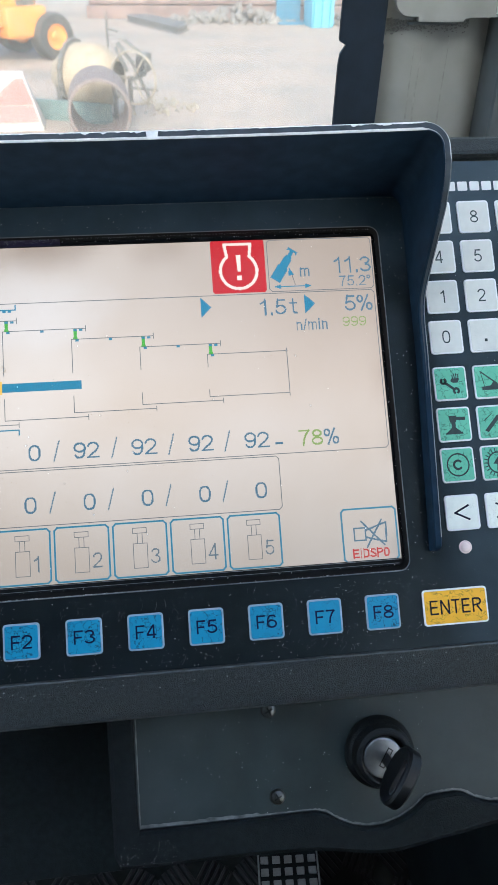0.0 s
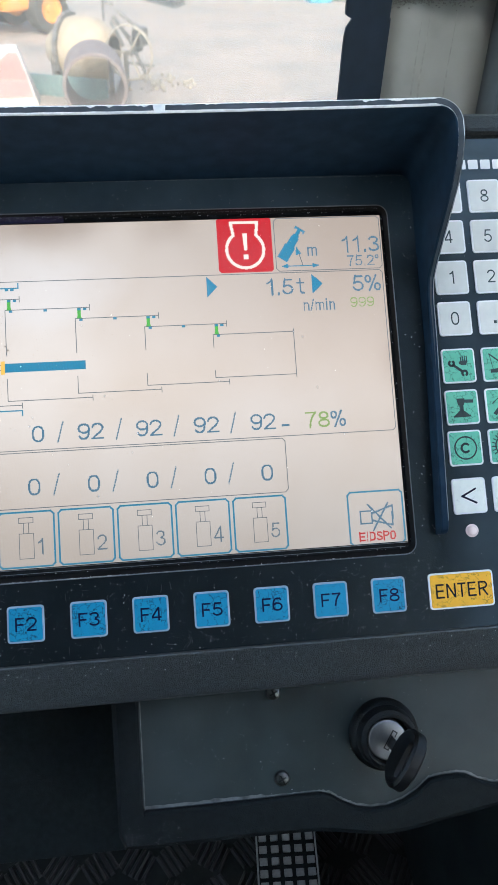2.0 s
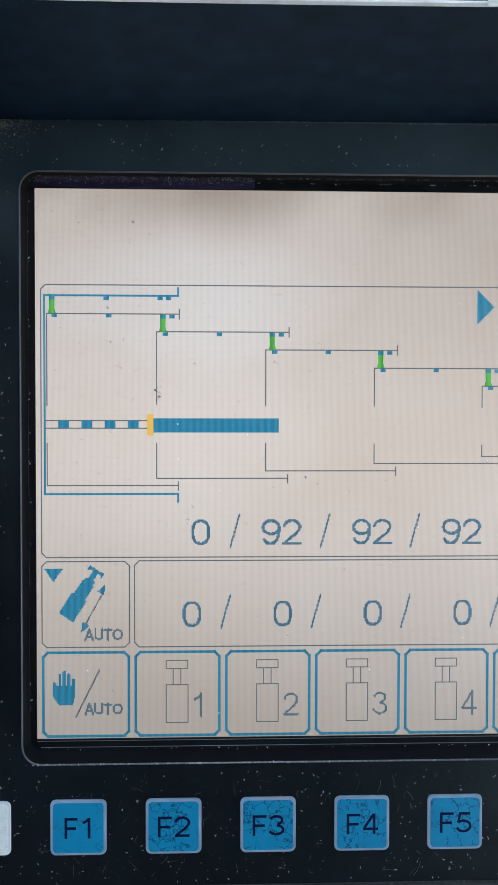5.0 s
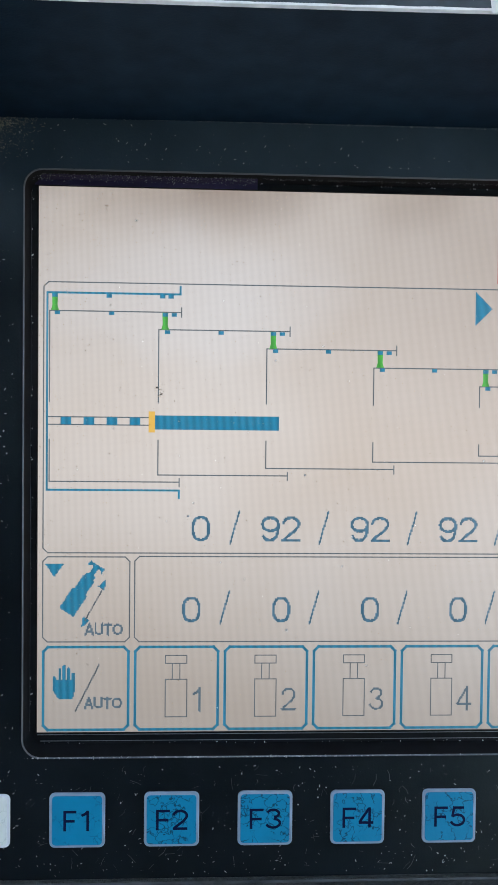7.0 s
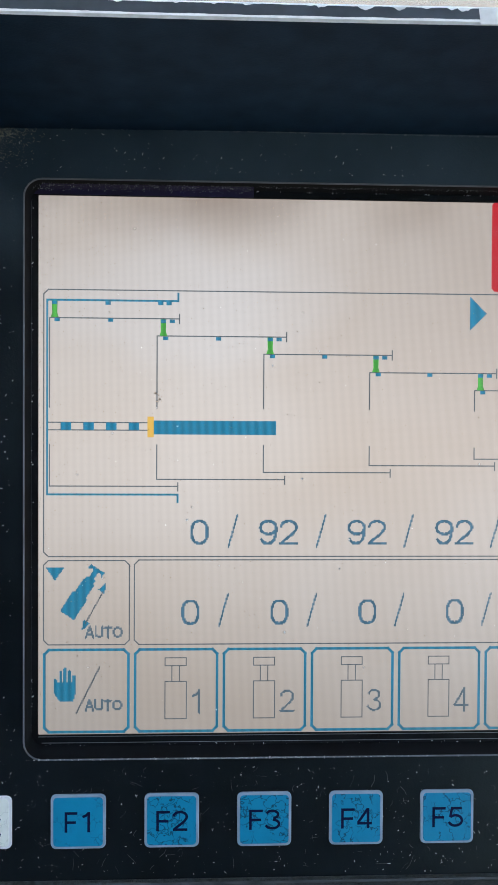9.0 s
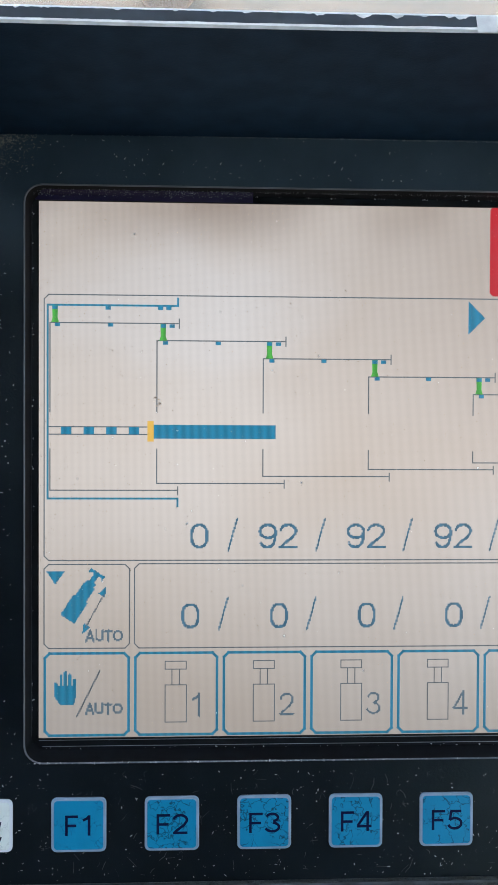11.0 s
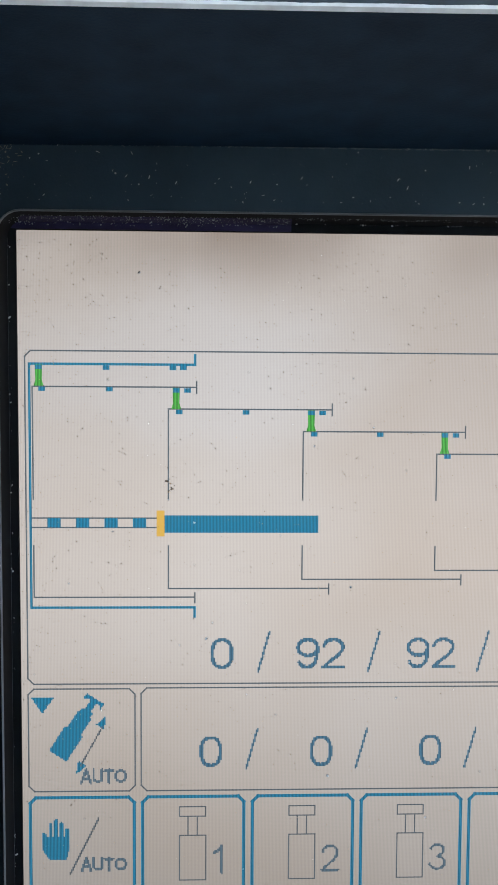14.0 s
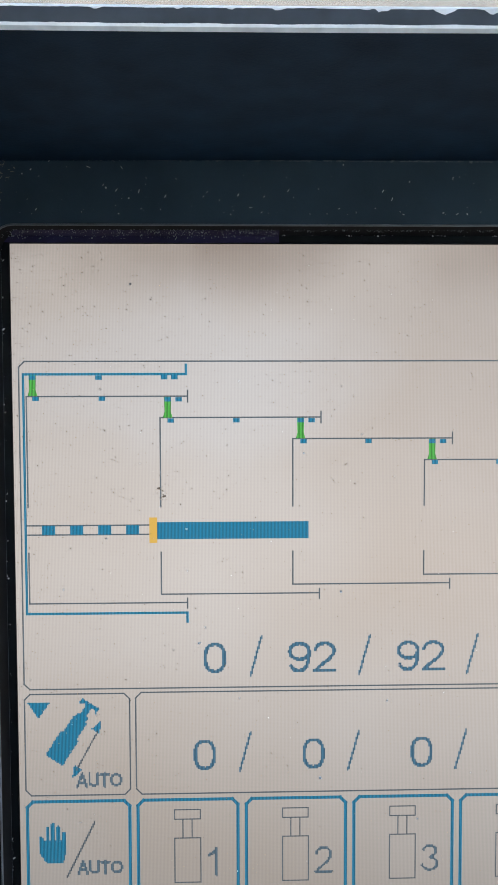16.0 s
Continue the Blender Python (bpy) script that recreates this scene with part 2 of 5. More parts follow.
        place.inputs[1].default_value, place.inputs[2].default_value = (24.0, 0.0, 46.0), (24.0 * 0.066, 0.0, -46.0 * 0.153)
        nt.links.new(co.outputs["Object"], place.inputs[0])
        far = nt.nodes.new("ShaderNodeVectorMath")
        far.operation = "LENGTH"
        nt.links.new(place.outputs[0], far.inputs[0])
        ragged = nt.nodes.new("ShaderNodeTexNoise")
        ragged.inputs["Scale"].default_value, ragged.inputs["Detail"].default_value = 55, 3
        nt.links.new(co.outputs["Object"], ragged.inputs["Vector"])
        sumd = nt.nodes.new("ShaderNodeMath")
        sumd.operation = "ADD"
        nt.links.new(far.outputs["Value"], sumd.inputs[0])
        nt.links.new(ragged.outputs["Fac"], sumd.inputs[1])
        mark = nt.nodes.new("ShaderNodeMapRange")
        mark.interpolation_type = "SMOOTHSTEP"
        mark.inputs[1].default_value, mark.inputs[2].default_value = 0.9, 1.75
        mark.inputs[3].default_value, mark.inputs[4].default_value = 0.42, 0.0
        nt.links.new(sumd.outputs[0], mark.inputs[0])
        pale = nt.nodes.new("ShaderNodeMixRGB")
        pale.inputs[2].default_value = (colour[0] * 1.10, colour[1] * 1.17, colour[2] * 1.27, 1)
        nt.links.new(mark.outputs[0], pale.inputs[0])
        nt.links.new(corner_shade.outputs[0], pale.inputs[1])
        nt.links.new(pale.outputs[0], b.inputs["Emission Color"])
        nt.links.new(sides.outputs[0], ms.inputs[0])
        nt.links.new(ms.outputs[0], b.inputs["Emission Strength"])
    return m


FOIL = material("black_front_foil", (0.0070, 0.0088, 0.0105), spec=0.24, rough=0.42, vary=0.25, scale=90, bump=0.12, bump_scale=1500, stain=(0.008, 0.0105, 0.014), stain_scale=25, stain_amount=0.6)
painted_sheen(FOIL, (0.060, 0.084, 0.105))
CRINKLE = material("black_textured_casting", (0.0240, 0.0312, 0.0332), spec=0.65, rough=0.32, vary=0.8, scale=900, bump=1.0, bump_scale=2100, relief=0.0030, stain=(0.018, 0.022, 0.025), stain_scale=18, stain_amount=0.45)
HOOD = material("black_painted_hood", (0.0140, 0.0305, 0.0540), spec=0.08, rough=0.6, vary=0.2, scale=120, bump=0.1, bump_scale=1800)
for m in (FOIL, HOOD):  # the coating has a faint cool sheen
    m.node_tree.nodes["Principled BSDF"].inputs["Specular Tint"].default_value = (0.64, 0.87, 1.0, 1)
GASKET = material("black_rubber_gasket", (0.0035, 0.0045, 0.006), spec=0.18, rough=0.6, vary=0.3, scale=200)
WORN = material("bare_worn_edge", (0.93, 0.93, 0.93), rough=0.4, vary=0.2, scale=300)
DUST = material("pale_dust", (0.58, 0.58, 0.57), rough=0.9, vary=0.4, scale=900)
SEAM_DUST = material("grey_settled_dust", (0.19, 0.20, 0.205), rough=0.9, vary=0.4, scale=700)
CRUMB = material("brown_crumb", (0.34, 0.25, 0.18), rough=0.9, vary=0.5, scale=900)
DIRT = material("dried_dirt", (0.20, 0.15, 0.105), rough=0.9, vary=0.4, scale=900)
BLUE_RIM = material("blue_grey_key_border", (0.33, 0.41, 0.52), rough=0.45, vary=0.12, scale=200)
RIM = material("pale_key_border", (0.88, 0.89, 0.90), rough=0.45, vary=0.06)
BLUE = key_material("blue_key_film", (0.017, 0.275, 0.48), 0.95, 0.41)
BLUE_SOUND = key_material("blue_key_film_sound", (0.017, 0.275, 0.48), 0.45, 0.50)
GREY = key_material("grey_key_film", (0.73, 0.735, 0.70))
GREEN = key_material("green_key_film", (0.165, 0.57, 0.395), 0.8, 0.40)
YELLOW = key_material("yellow_key_film", (0.96, 0.50, 0.035), 0.7)
WHITE = key_material("white_key_film", (0.9, 0.925, 0.87), 0.2, 0.5)
INK = material("black_print", (0.005, 0.006, 0.024), spec=0.12, rough=0.6, vary=0.1)
SOFT_INK = material("worn_dark_print", (0.028, 0.05, 0.052), rough=0.6, vary=0.3, scale=300)
NAVY_INK = material("navy_print", (0.006, 0.009, 0.050), spec=0.12, rough=0.6, vary=0.1)
WHITE_INK = material("white_print", (0.8, 0.8, 0.8), rough=0.5, vary=0.05)
LED = material("pale_led_lens", (0.88, 0.70, 0.68), rough=0.25, vary=0.03)
PLATE = material("dark_painted_plate", (0.0160, 0.0270, 0.0285), spec=0.40, rough=0.42, vary=0.2, scale=60, bump=0.1, bump_scale=900, stain=(0.056, 0.068, 0.070), stain_scale=14, stain_amount=0.7)
FRAME_PL = material("black_dash_moulding", (0.0085, 0.0118, 0.0132), spec=0.15, rough=0.6, vary=0.3, scale=300, bump=0.4, bump_scale=1400, stain=(0.009, 0.010, 0.012), stain_scale=20)
CHROME = material("scuffed_chrome", (0.20, 0.205, 0.21), rough=0.5, metal=1.0, vary=0.1, scale=300)
STEEL = material("dull_screw_steel", (0.08, 0.082, 0.082), rough=0.4, metal=1.0, vary=0.3, scale=800)
RUBBER = material("black_key_plastic", (0.005, 0.006, 0.007), spec=0.26, rough=0.45, vary=0.3, scale=300, bump=0.1)
TREAD = material("worn_tread_plate", (0.012, 0.014, 0.0145), spec=0.15, rough=0.65, vary=0.3, scale=90, bump=0.3, stain=(0.010, 0.010, 0.010), stain_scale=9)
PEDAL = material("bare_pedal_metal", (0.22, 0.225, 0.225), rough=0.5, metal=0.6, vary=0.2, scale=200)
BEIGE = material("grey_beige_cab_trim", (0.235, 0.241, 0.231), rough=0.6, vary=0.06, scale=40, bump=0.15, bump_scale=500, stain=(0.145, 0.15, 0.144), stain_scale=13, stain_amount=0.7)
SEAL = material("black_window_seal", (0.007, 0.015, 0.027), spec=0.25, rough=0.55, vary=0.2, scale=80)
GROUND = material("pale_yard_dirt", (0.34, 0.268, 0.208), rough=0.95, vary=0.12, scale=3.0, bump=0.2, bump_scale=20, stain=(0.20, 0.185, 0.16), stain_scale=0.6, stain_amount=0.85)

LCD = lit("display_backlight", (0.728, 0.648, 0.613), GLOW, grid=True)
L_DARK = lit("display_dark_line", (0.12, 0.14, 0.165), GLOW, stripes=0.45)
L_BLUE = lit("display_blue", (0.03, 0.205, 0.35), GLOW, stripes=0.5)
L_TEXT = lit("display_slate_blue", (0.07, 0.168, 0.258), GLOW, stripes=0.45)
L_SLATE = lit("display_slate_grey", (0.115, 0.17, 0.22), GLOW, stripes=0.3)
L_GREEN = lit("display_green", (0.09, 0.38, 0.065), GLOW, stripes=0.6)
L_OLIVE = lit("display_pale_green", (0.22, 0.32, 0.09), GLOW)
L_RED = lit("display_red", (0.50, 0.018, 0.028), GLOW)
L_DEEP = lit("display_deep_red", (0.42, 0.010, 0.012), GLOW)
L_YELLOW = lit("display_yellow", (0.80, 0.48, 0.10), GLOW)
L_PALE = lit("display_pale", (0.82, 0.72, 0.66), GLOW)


# ---- building blocks ----
def link_mesh(name, bm, mat, smooth=False):
    me = bpy.data.meshes.new(name)
    bmesh.ops.recalc_face_normals(bm, faces=bm.faces)
    if smooth:
        for f in bm.faces:
            f.smooth = True
    bm.to_mesh(me)
    bm.free()
    if smooth:
        me.set_sharp_from_angle(angle=radians(36))
    me.materials.append(mat)
    return new(name, me)


def part(name, bm, mat, parent, label="", smooth=False, at=None):
    ob = link_mesh(name, bm, mat, smooth)
    ob.parent = parent
    if at is not None:
        ob.matrix_basis = at
    return tagged(ob, label)


def thing(name, label, category, m=None, group="", kind=""):
    ob = new(name)
    ob.empty_display_size = 0.05
    if m is not None:
        ob.matrix_basis = m
    return tagged(ob, label, category, group, kind)


def P(u, v, w):
    """Panel centimetres (right, up, out towards the driver) to the panel's local metres."""
    return Vector((u / 100, -w / 100, v / 100))


def rounded(u0, v0, u1, v1, r, n=5):
    pts = []
    for cu, cv, a0 in ((u1 - r, v1 - r, 0), (u0 + r, v1 - r, 90), (u0 + r, v0 + r, 180), (u1 - r, v0 + r, 270)):
        for i in range(n + 1):
            a = radians(a0 + 90 * i / n)
            pts.append((cu + r * math.cos(a), cv + r * math.sin(a)))
    return pts


def prism(pts, w0, w1, soft=0.0, bm=None):
    """A slab of the given outline between two depths, its front edge softened."""
    bm = bm or bmesh.new()
    cu = sum(p[0] for p in pts) / len(pts)
    cv = sum(p[1] for p in pts) / len(pts)
    rings = [(1.0, w0), (1.0, w1 - soft)]
    if soft:
        rings += [(None, w1 - soft * 0.3), (None, w1)]
    made = []
    for k, (s, w) in enumerate(rings):
        inset = 0 if s else (soft * 0.35 if k == 2 else soft)
        ring = []
        for u, v in pts:
            du, dv = u - cu, v - cv
            d = math.hypot(du, dv) or 1
            ring.append(bm.verts.new(P(u - du / d * inset, v - dv / d * inset, w)))
        made.append(ring)
    n = len(pts)
    for a, b in zip(made, made[1:]):
        for i in range(n):
            bm.faces.new((a[i], a[(i + 1) % n], b[(i + 1) % n], b[i]))
    bm.faces.new(made[-1])
    bm.faces.new(list(reversed(made[0])))
    return bm


def slab(u0, v0, u1, v1, w0, w1, soft=0.0, bm=None):
    return prism([(u0, v0), (u1, v0), (u1, v1), (u0, v1)], w0, w1, soft, bm)


def rings_mesh(rings, closed=True, bm=None, cap=False):
    """Bridges rings of points with equal counts."""
    bm = bm or bmesh.new()
    vs = [[bm.verts.new(p) for p in ring] for ring in rings]
    n = len(vs[0])
    for a, b in zip(vs, vs[1:]):
        for i in range(n if closed else n - 1):
            bm.faces.new((a[i], a[(i + 1) % n], b[(i + 1) % n], b[i]))
    if cap:
        bm.faces.new(vs[-1])
        bm.faces.new(list(reversed(vs[0])))
    return bm


def lathe(profile, centre, n=40, bm=None, cap=True):
    """A turned shape about the panel's normal; profile of (radius, w) in centimetres."""
    return rings_mesh([[P(centre[0] + r * math.cos(2 * math.pi * i / n), centre[1] + r * math.sin(2 * math.pi * i / n), w) for i in range(n)] for r, w in profile], bm=bm, cap=cap)


def box(x0, y0, z0, x1, y1, z1, bm=None, bevel=0.0):
    bm = bm or bmesh.new()
    r = bmesh.ops.create_cube(bm, size=1, matrix=Matrix.Translation(((x0 + x1) / 2, (y0 + y1) / 2, (z0 + z1) / 2)) @ Matrix.Diagonal((x1 - x0, y1 - y0, z1 - z0, 1)))
    if bevel:
        es = {e for v in r["verts"] for e in v.link_edges}
        bmesh.ops.bevel(bm, geom=list(es), offset=bevel, segments=2, affect="EDGES", profile=0.6)
    return bm


def arc(cx, cy, rx, ry, a0, a1, n=14, power=1.0):
    pts = []
    for i in range(n + 1):
        a = radians(a0 + (a1 - a0) * i / n)
        c, q = math.cos(a), math.sin(a)
        pts.append((cx + rx * math.copysign(abs(c) ** power, c), cy + ry * math.copysign(abs(q) ** power, q)))
    return pts


def letter_lines(ch, h):
    """The pen lines of a plain grotesque letter of height 1, drawn with a pen of half width h, and its width."""
    e = 1 - h
    lines = {
        "0": ([arc(0.32, 0.5, 0.29 - h / 2, 0.5 - h, 0, 360, 28, 0.8)], 0.64),
        "1": ([[(0.40, 0), (0.40, 1)], [(0.40, 0.95), (0.29, 0.83), (0.13, 0.75)]], 0.56),
        "2": ([arc(0.32, 0.70, 0.265, 0.30 - h, 172, -28) + [(0.46, 0.44), (0.27, 0.27), (0.13, 0.14), (0.08, h)], [(0.03, h), (0.61, h)]], 0.64),
        "3": ([arc(0.30, 0.75, 0.235, 0.25 - h, 165, -80), arc(0.30, 0.28, 0.275, 0.28 - h, 85, -165)], 0.64),
        "4": ([[(0.46, 0), (0.46, 1)], [(0.44, 0.96), (0.05, 0.28)], [(0.02, 0.25), (0.62, 0.25)]], 0.64),
        "5": ([[(0.58, e), (0.17, e)], [(0.18, 1), (0.10, 0.49)], arc(0.31, 0.325, 0.275, 0.325 - h, 140, -165, 16)], 0.64),
        "6": ([arc(0.32, 0.32, 0.27, 0.32 - h, 0, 360, 24), [(0.05, 0.34), (0.06, 0.6), (0.12, 0.81), (0.22, 0.92), (0.34, e), (0.47, 0.92), (0.56, 0.79)]], 0.64),
        "7": ([[(0.05, e), (0.60, e)], [(0.585, 0.96), (0.42, 0.72), (0.30, 0.42), (0.24, 0)]], 0.64),
        "8": ([arc(0.32, 0.75, 0.225, 0.25 - h, 0, 360, 22), arc(0.32, 0.27, 0.275, 0.27 - h, 0, 360, 24)], 0.64),
        "9": ([arc(0.32, 0.68, 0.27, 0.32 - h, 0, 360, 24), [(0.59, 0.66), (0.58, 0.4), (0.52, 0.19), (0.42, 0.08), (0.30, h), (0.17, 0.08), (0.08, 0.21)]], 0.64),
        ".": ([[(0.14, 0), (0.14, 2.1 * h)]], 0.28),
        "!": ([[(0.14, 0.40), (0.14, 1)], [(0.14, 0), (0.14, 2 * h)]], 0.28),
        "-": ([[(0.03, 0.36), (0.32, 0.36)]], 0.35),
        "\u00b0": ([arc(0.20, 0.83, 0.13, 0.14, 0, 360, 16)], 0.4),
        "%": ([arc(0.20, 0.75, 0.15, 0.235 - h / 2, 0, 360, 18), arc(0.72, 0.25, 0.15, 0.235 - h / 2, 0, 360, 18), [(0.24, 0), (0.68, 1)]], 0.92),
        "/": ([[(0.02, -0.02), (0.26, 1.02)]], 0.28),
        "t": ([[(0.15, 0.95), (0.15, 0.17), (0.19, 0.07), (0.30, 0.05)], [(0.02, 0.70), (0.29, 0.70)]], 0.33),
        "n": ([[(0.08, 0), (0.08, 0.74)], [(0.08, 0.52), (0.15, 0.65), (0.27, 0.69), (0.39, 0.65), (0.44, 0.52), (0.44, 0)]], 0.54),
        "m": ([[(0.08, 0), (0.08, 0.74)], [(0.08, 0.54), (0.15, 0.66), (0.24, 0.69), (0.35, 0.65), (0.39, 0.54), (0.39, 0)], [(0.39, 0.54), (0.46, 0.66), (0.55, 0.69), (0.66, 0.65), (0.70, 0.54), (0.70, 0)]], 0.8),
        "i": ([[(0.09, 0), (0.09, 0.74)], [(0.09, 0.88), (0.09, 1)]], 0.2),
        "A": ([[(0.03, 0), (0.34, 1)], [(0.34, 1), (0.65, 0)], [(0.14, 0.33), (0.54, 0.33)]], 0.68),
        "U": ([[(0.09, 1), (0.09, 0.3)] + arc(0.36, 0.3, 0.27, 0.3 - h, 180, 360, 12) + [(0.63, 1)]], 0.72),
        "T": ([[(0.02, e), (0.60, e)], [(0.31, 0), (0.31, 1)]], 0.62),
        "O": ([arc(0.39, 0.5, 0.34, 0.5 - h, 0, 360, 28, 0.95)], 0.78),
        "F": ([[(0.10, 0), (0.10, 1)], [(0.10, e), (0.60, e)], [(0.10, 0.49), (0.53, 0.49)]], 0.62),
        "E": ([[(0.10, 0), (0.10, 1)], [(0.10, e), (0.61, e)], [(0.10, 0.51), (0.57, 0.51)], [(0.10, h), (0.63, h)]], 0.67),
        "N": ([[(0.09, 0), (0.09, 1)], [(0.10, 0.97), (0.62, 0.03)], [(0.63, 0), (0.63, 1)]], 0.72),
        "R": ([[(0.10, 0), (0.10, 1)], [(0.10, e), (0.42, e)] + arc(0.42, 0.735, 0.2, 0.265 - h, 90, -90, 12) + [(0.10, 0.47)], [(0.36, 0.46), (0.66, 0)]], 0.72),
        "D": ([[(0.10, 0), (0.10, 1)], [(0.10, e), (0.34, e)] + arc(0.34, 0.5, 0.30, 0.5 - h, 90, -90, 14) + [(0.10, h)]], 0.72),
        "S": ([arc(0.33, 0.745, 0.24, 0.255 - h, 20, 250, 14) + arc(0.33, 0.265, 0.265, 0.265 - h, 75, -165, 14)], 0.67),
        "P": ([[(0.10, 0), (0.10, 1)], [(0.10, e), (0.40, e)] + arc(0.40, 0.72, 0.21, 0.28 - h, 90, -90, 12) + [(0.10, 0.44)]], 0.67),
    }
    return lines[ch]


def ribbon(pts, half, w, bm):
    """A flat line of even width through points, mitred at the bends."""
    n, closed = len(pts), math.dist(pts[0], pts[-1]) < 1e-6
    rows = []
    for i, (u, v) in enumerate(pts):
        a = pts[i - 1] if i else (pts[-2] if closed else pts[0])
        b = pts[i + 1] if i < n - 1 else (pts[1] if closed else pts[-1])
        du, dv = b[0] - a[0], b[1] - a[1]
        d = math.hypot(du, dv) or 1
        rows.append((bm.verts.new(P(u - dv / d * half, v + du / d * half, w)), bm.verts.new(P(u + dv / d * half, v - du / d * half, w))))
    for p, q in zip(rows, rows[1:]):
        bm.faces.new((p[0], p[1], q[1], q[0]))


def pen_lines(text, cu, cv, height, width=None, weight=0.13, up=1):
    """For each letter of a text centred on a place: its pen lines and the pen's half width."""
    h = weight / 2
    glyphs, x = [], 0.0
    for ch in text:
        lines, wide = letter_lines(ch, h)
        glyphs.append((x, lines))
        x += wide + 0.07
    total = x - 0.07
    sx = width / (total - 0.06) if width else height
    half = h * (height + min(sx, height)) / 2
    return [([[(cu + (x0 + px - total / 2) * sx, cv + up * (py - 0.5) * height) for px, py in line] for line in lines], half) for x0, lines in glyphs]


def lettering(text, cu, cv, height, w, width=None, weight=0.13):
    """Flat printed letters in panel centimetres: one mesh for each."""
    made = []
    for lines, half in pen_lines(text, cu, cv, height, width, weight):
        bm = bmesh.new()
        for k, line in enumerate(lines):
            ribbon(line, half, w + 0.0002 * k, bm)
        made.append(bm)
    return made


def stroke(pts, half, w, bm=None, close=False):
    """A flat line of even width through points in panel centimetres."""
    bm = bm or bmesh.new()
    seq = list(pts) + ([pts[0]] if close else [])
    for (a, b), (c, d) in zip(seq, seq[1:]):
        du, dv = c - a, d - b
        n = math.hypot(du, dv) or 1
        eu, ev = du / n * half, dv / n * half
        q = [(a - eu - ev, b - ev + eu), (a - eu + ev, b - ev - eu), (c + eu + ev, d + ev - eu), (c + eu - ev, d + ev + eu)]
        bm.faces.new([bm.verts.new(P(u, v, w)) for u, v in q])
    return bm


def patch(pts, w, bm=None):
    bm = bm or bmesh.new()
    bm.faces.new([bm.verts.new(P(u, v, w)) for u, v in pts])
    return bm


# ---- the monitor ----
rng = random.Random(7)
monitor = thing("crane_monitor", "black crane computer monitor with hooded screen and membrane keys", "monitor", PANEL)

# housing: front foil with the screen's opening, then the cast edges
inner_b = rounded(-10.92, 2.1, 11.0, 18.58, 0.4, 6)
inner_r = rounded(-11.02, 1.87, 11.09, 18.70, 0.5, 6)
inner_o = rounded(-11.07, 1.82, 11.14, 18.75, 0.55, 6)
outer = rounded(-15.5, -1.7, 19.6, 22.0, 0.35, 6)
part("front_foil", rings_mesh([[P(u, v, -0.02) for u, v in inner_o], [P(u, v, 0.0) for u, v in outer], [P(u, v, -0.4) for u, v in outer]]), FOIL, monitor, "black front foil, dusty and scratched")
part("screen_recess", rings_mesh([[P(u, v, -0.4) for u, v in inner_b], [P(u, v, -0.03) for u, v in inner_r]]), GASKET, monitor, "black step down to the screen", smooth=True)
RIMLINE = material("grey_rim_plastic", (0.14, 0.15, 0.165), rough=0.35, vary=0.3, scale=120)
part("screen_rim", rings_mesh([[P(u, v, -0.05) for u, v in inner_r], [P(u, v, 0.012) for u, v in rounded(-11.03, 1.86, 11.10, 18.71, 0.51, 6)], [P(u, v, 0.02) for u, v in rounded(-11.048, 1.842, 11.118, 18.728, 0.53, 6)], [P(u, v, -0.03) for u, v in inner_o]]), RIMLINE, monitor, "thin grey rim round the screen", smooth=True)
EDGE_LINE = material("dull_grey_edge", (0.055, 0.061, 0.066), rough=0.4, vary=0.5, scale=150)
# the recess wall's violet reflection is painted as a coloured strip
VIOLET = material("violet_strip_sheen", (0.026, 0.021, 0.055), spec=0.2, rough=0.45, vary=0.3, scale=90)
part("violet_strip", rings_mesh([[P(u, v, w) for v, w in ((18.40, -0.408), (18.41, -0.396), (18.55, -0.389), (18.64, -0.2), (18.66, -0.205))] for u in (-10.9, -8.6, -6.6, -4.4)], closed=False), VIOLET, monitor, "violet reflection on the recess wall, painted as a strip")
inner_lines = bmesh.new()
for a, c in (((-10.70, 2.375), (10.83, 2.375)), ((-10.6, 2.19), (10.7, 2.19)), ((-10.93, 2.5), (-10.93, 18.2))):
    stroke([a, c], 0.011, -0.386, inner_lines)
part("recess_line", inner_lines, RIMLINE, monitor, "thin grey moulded line inside the recess")
part("gasket", rings_mesh([[P(u, v, -0.4) for u, v in rounded(-10.95, 1.98, 11.04, 18.62, 0.42, 6)], [P(u, v, -0.41) for u, v in rounded(-10.73, 2.42, 10.86, 18.38, 0.02, 6)], [P(u, v, -0.6) for u, v in rounded(-10.73, 2.42, 10.86, 18.38, 0.02, 6)]]), GASKET, monitor)


def along_u(section, u0, u1, step=0.0):
    return rings_mesh([[P(u, v, w) for v, w in section] for u in (u0, u1)], closed=True, cap=True)


part("lower_edge", along_u([(-1.7, -0.3), (-1.7, 0.04), (-1.76, 0.1), (-1.86, 0.12), (-3.45, -0.12), (-3.66, -0.22), (-3.78, -0.45), (-3.8, -4.0), (-3.0, -4.0), (-3.0, -0.7), (-1.9, -0.3)], -15.5, 19.6), CRINKLE, monitor, "textured black cast lower edge")
part("edge_line", along_u([(-1.755, 0.09), (-1.80, 0.114), (-1.82, 0.12), (-1.80, 0.118), (-1.755, 0.098)], -15.5, 19.6), EDGE_LINE, monitor, "thin grey line along the cast edge")
part("upper_edge", along_u([(22.0, -0.3), (22.35, -0.3), (22.35, 0.08), (22.5, 0.14), (23.2, 0.0), (23.42, -0.2), (23.5, -0.6), (23.5, -4.0), (22.0, -4.0)], -15.5, 19.6), CRINKLE, monitor, "textured dark grey cast upper edge")
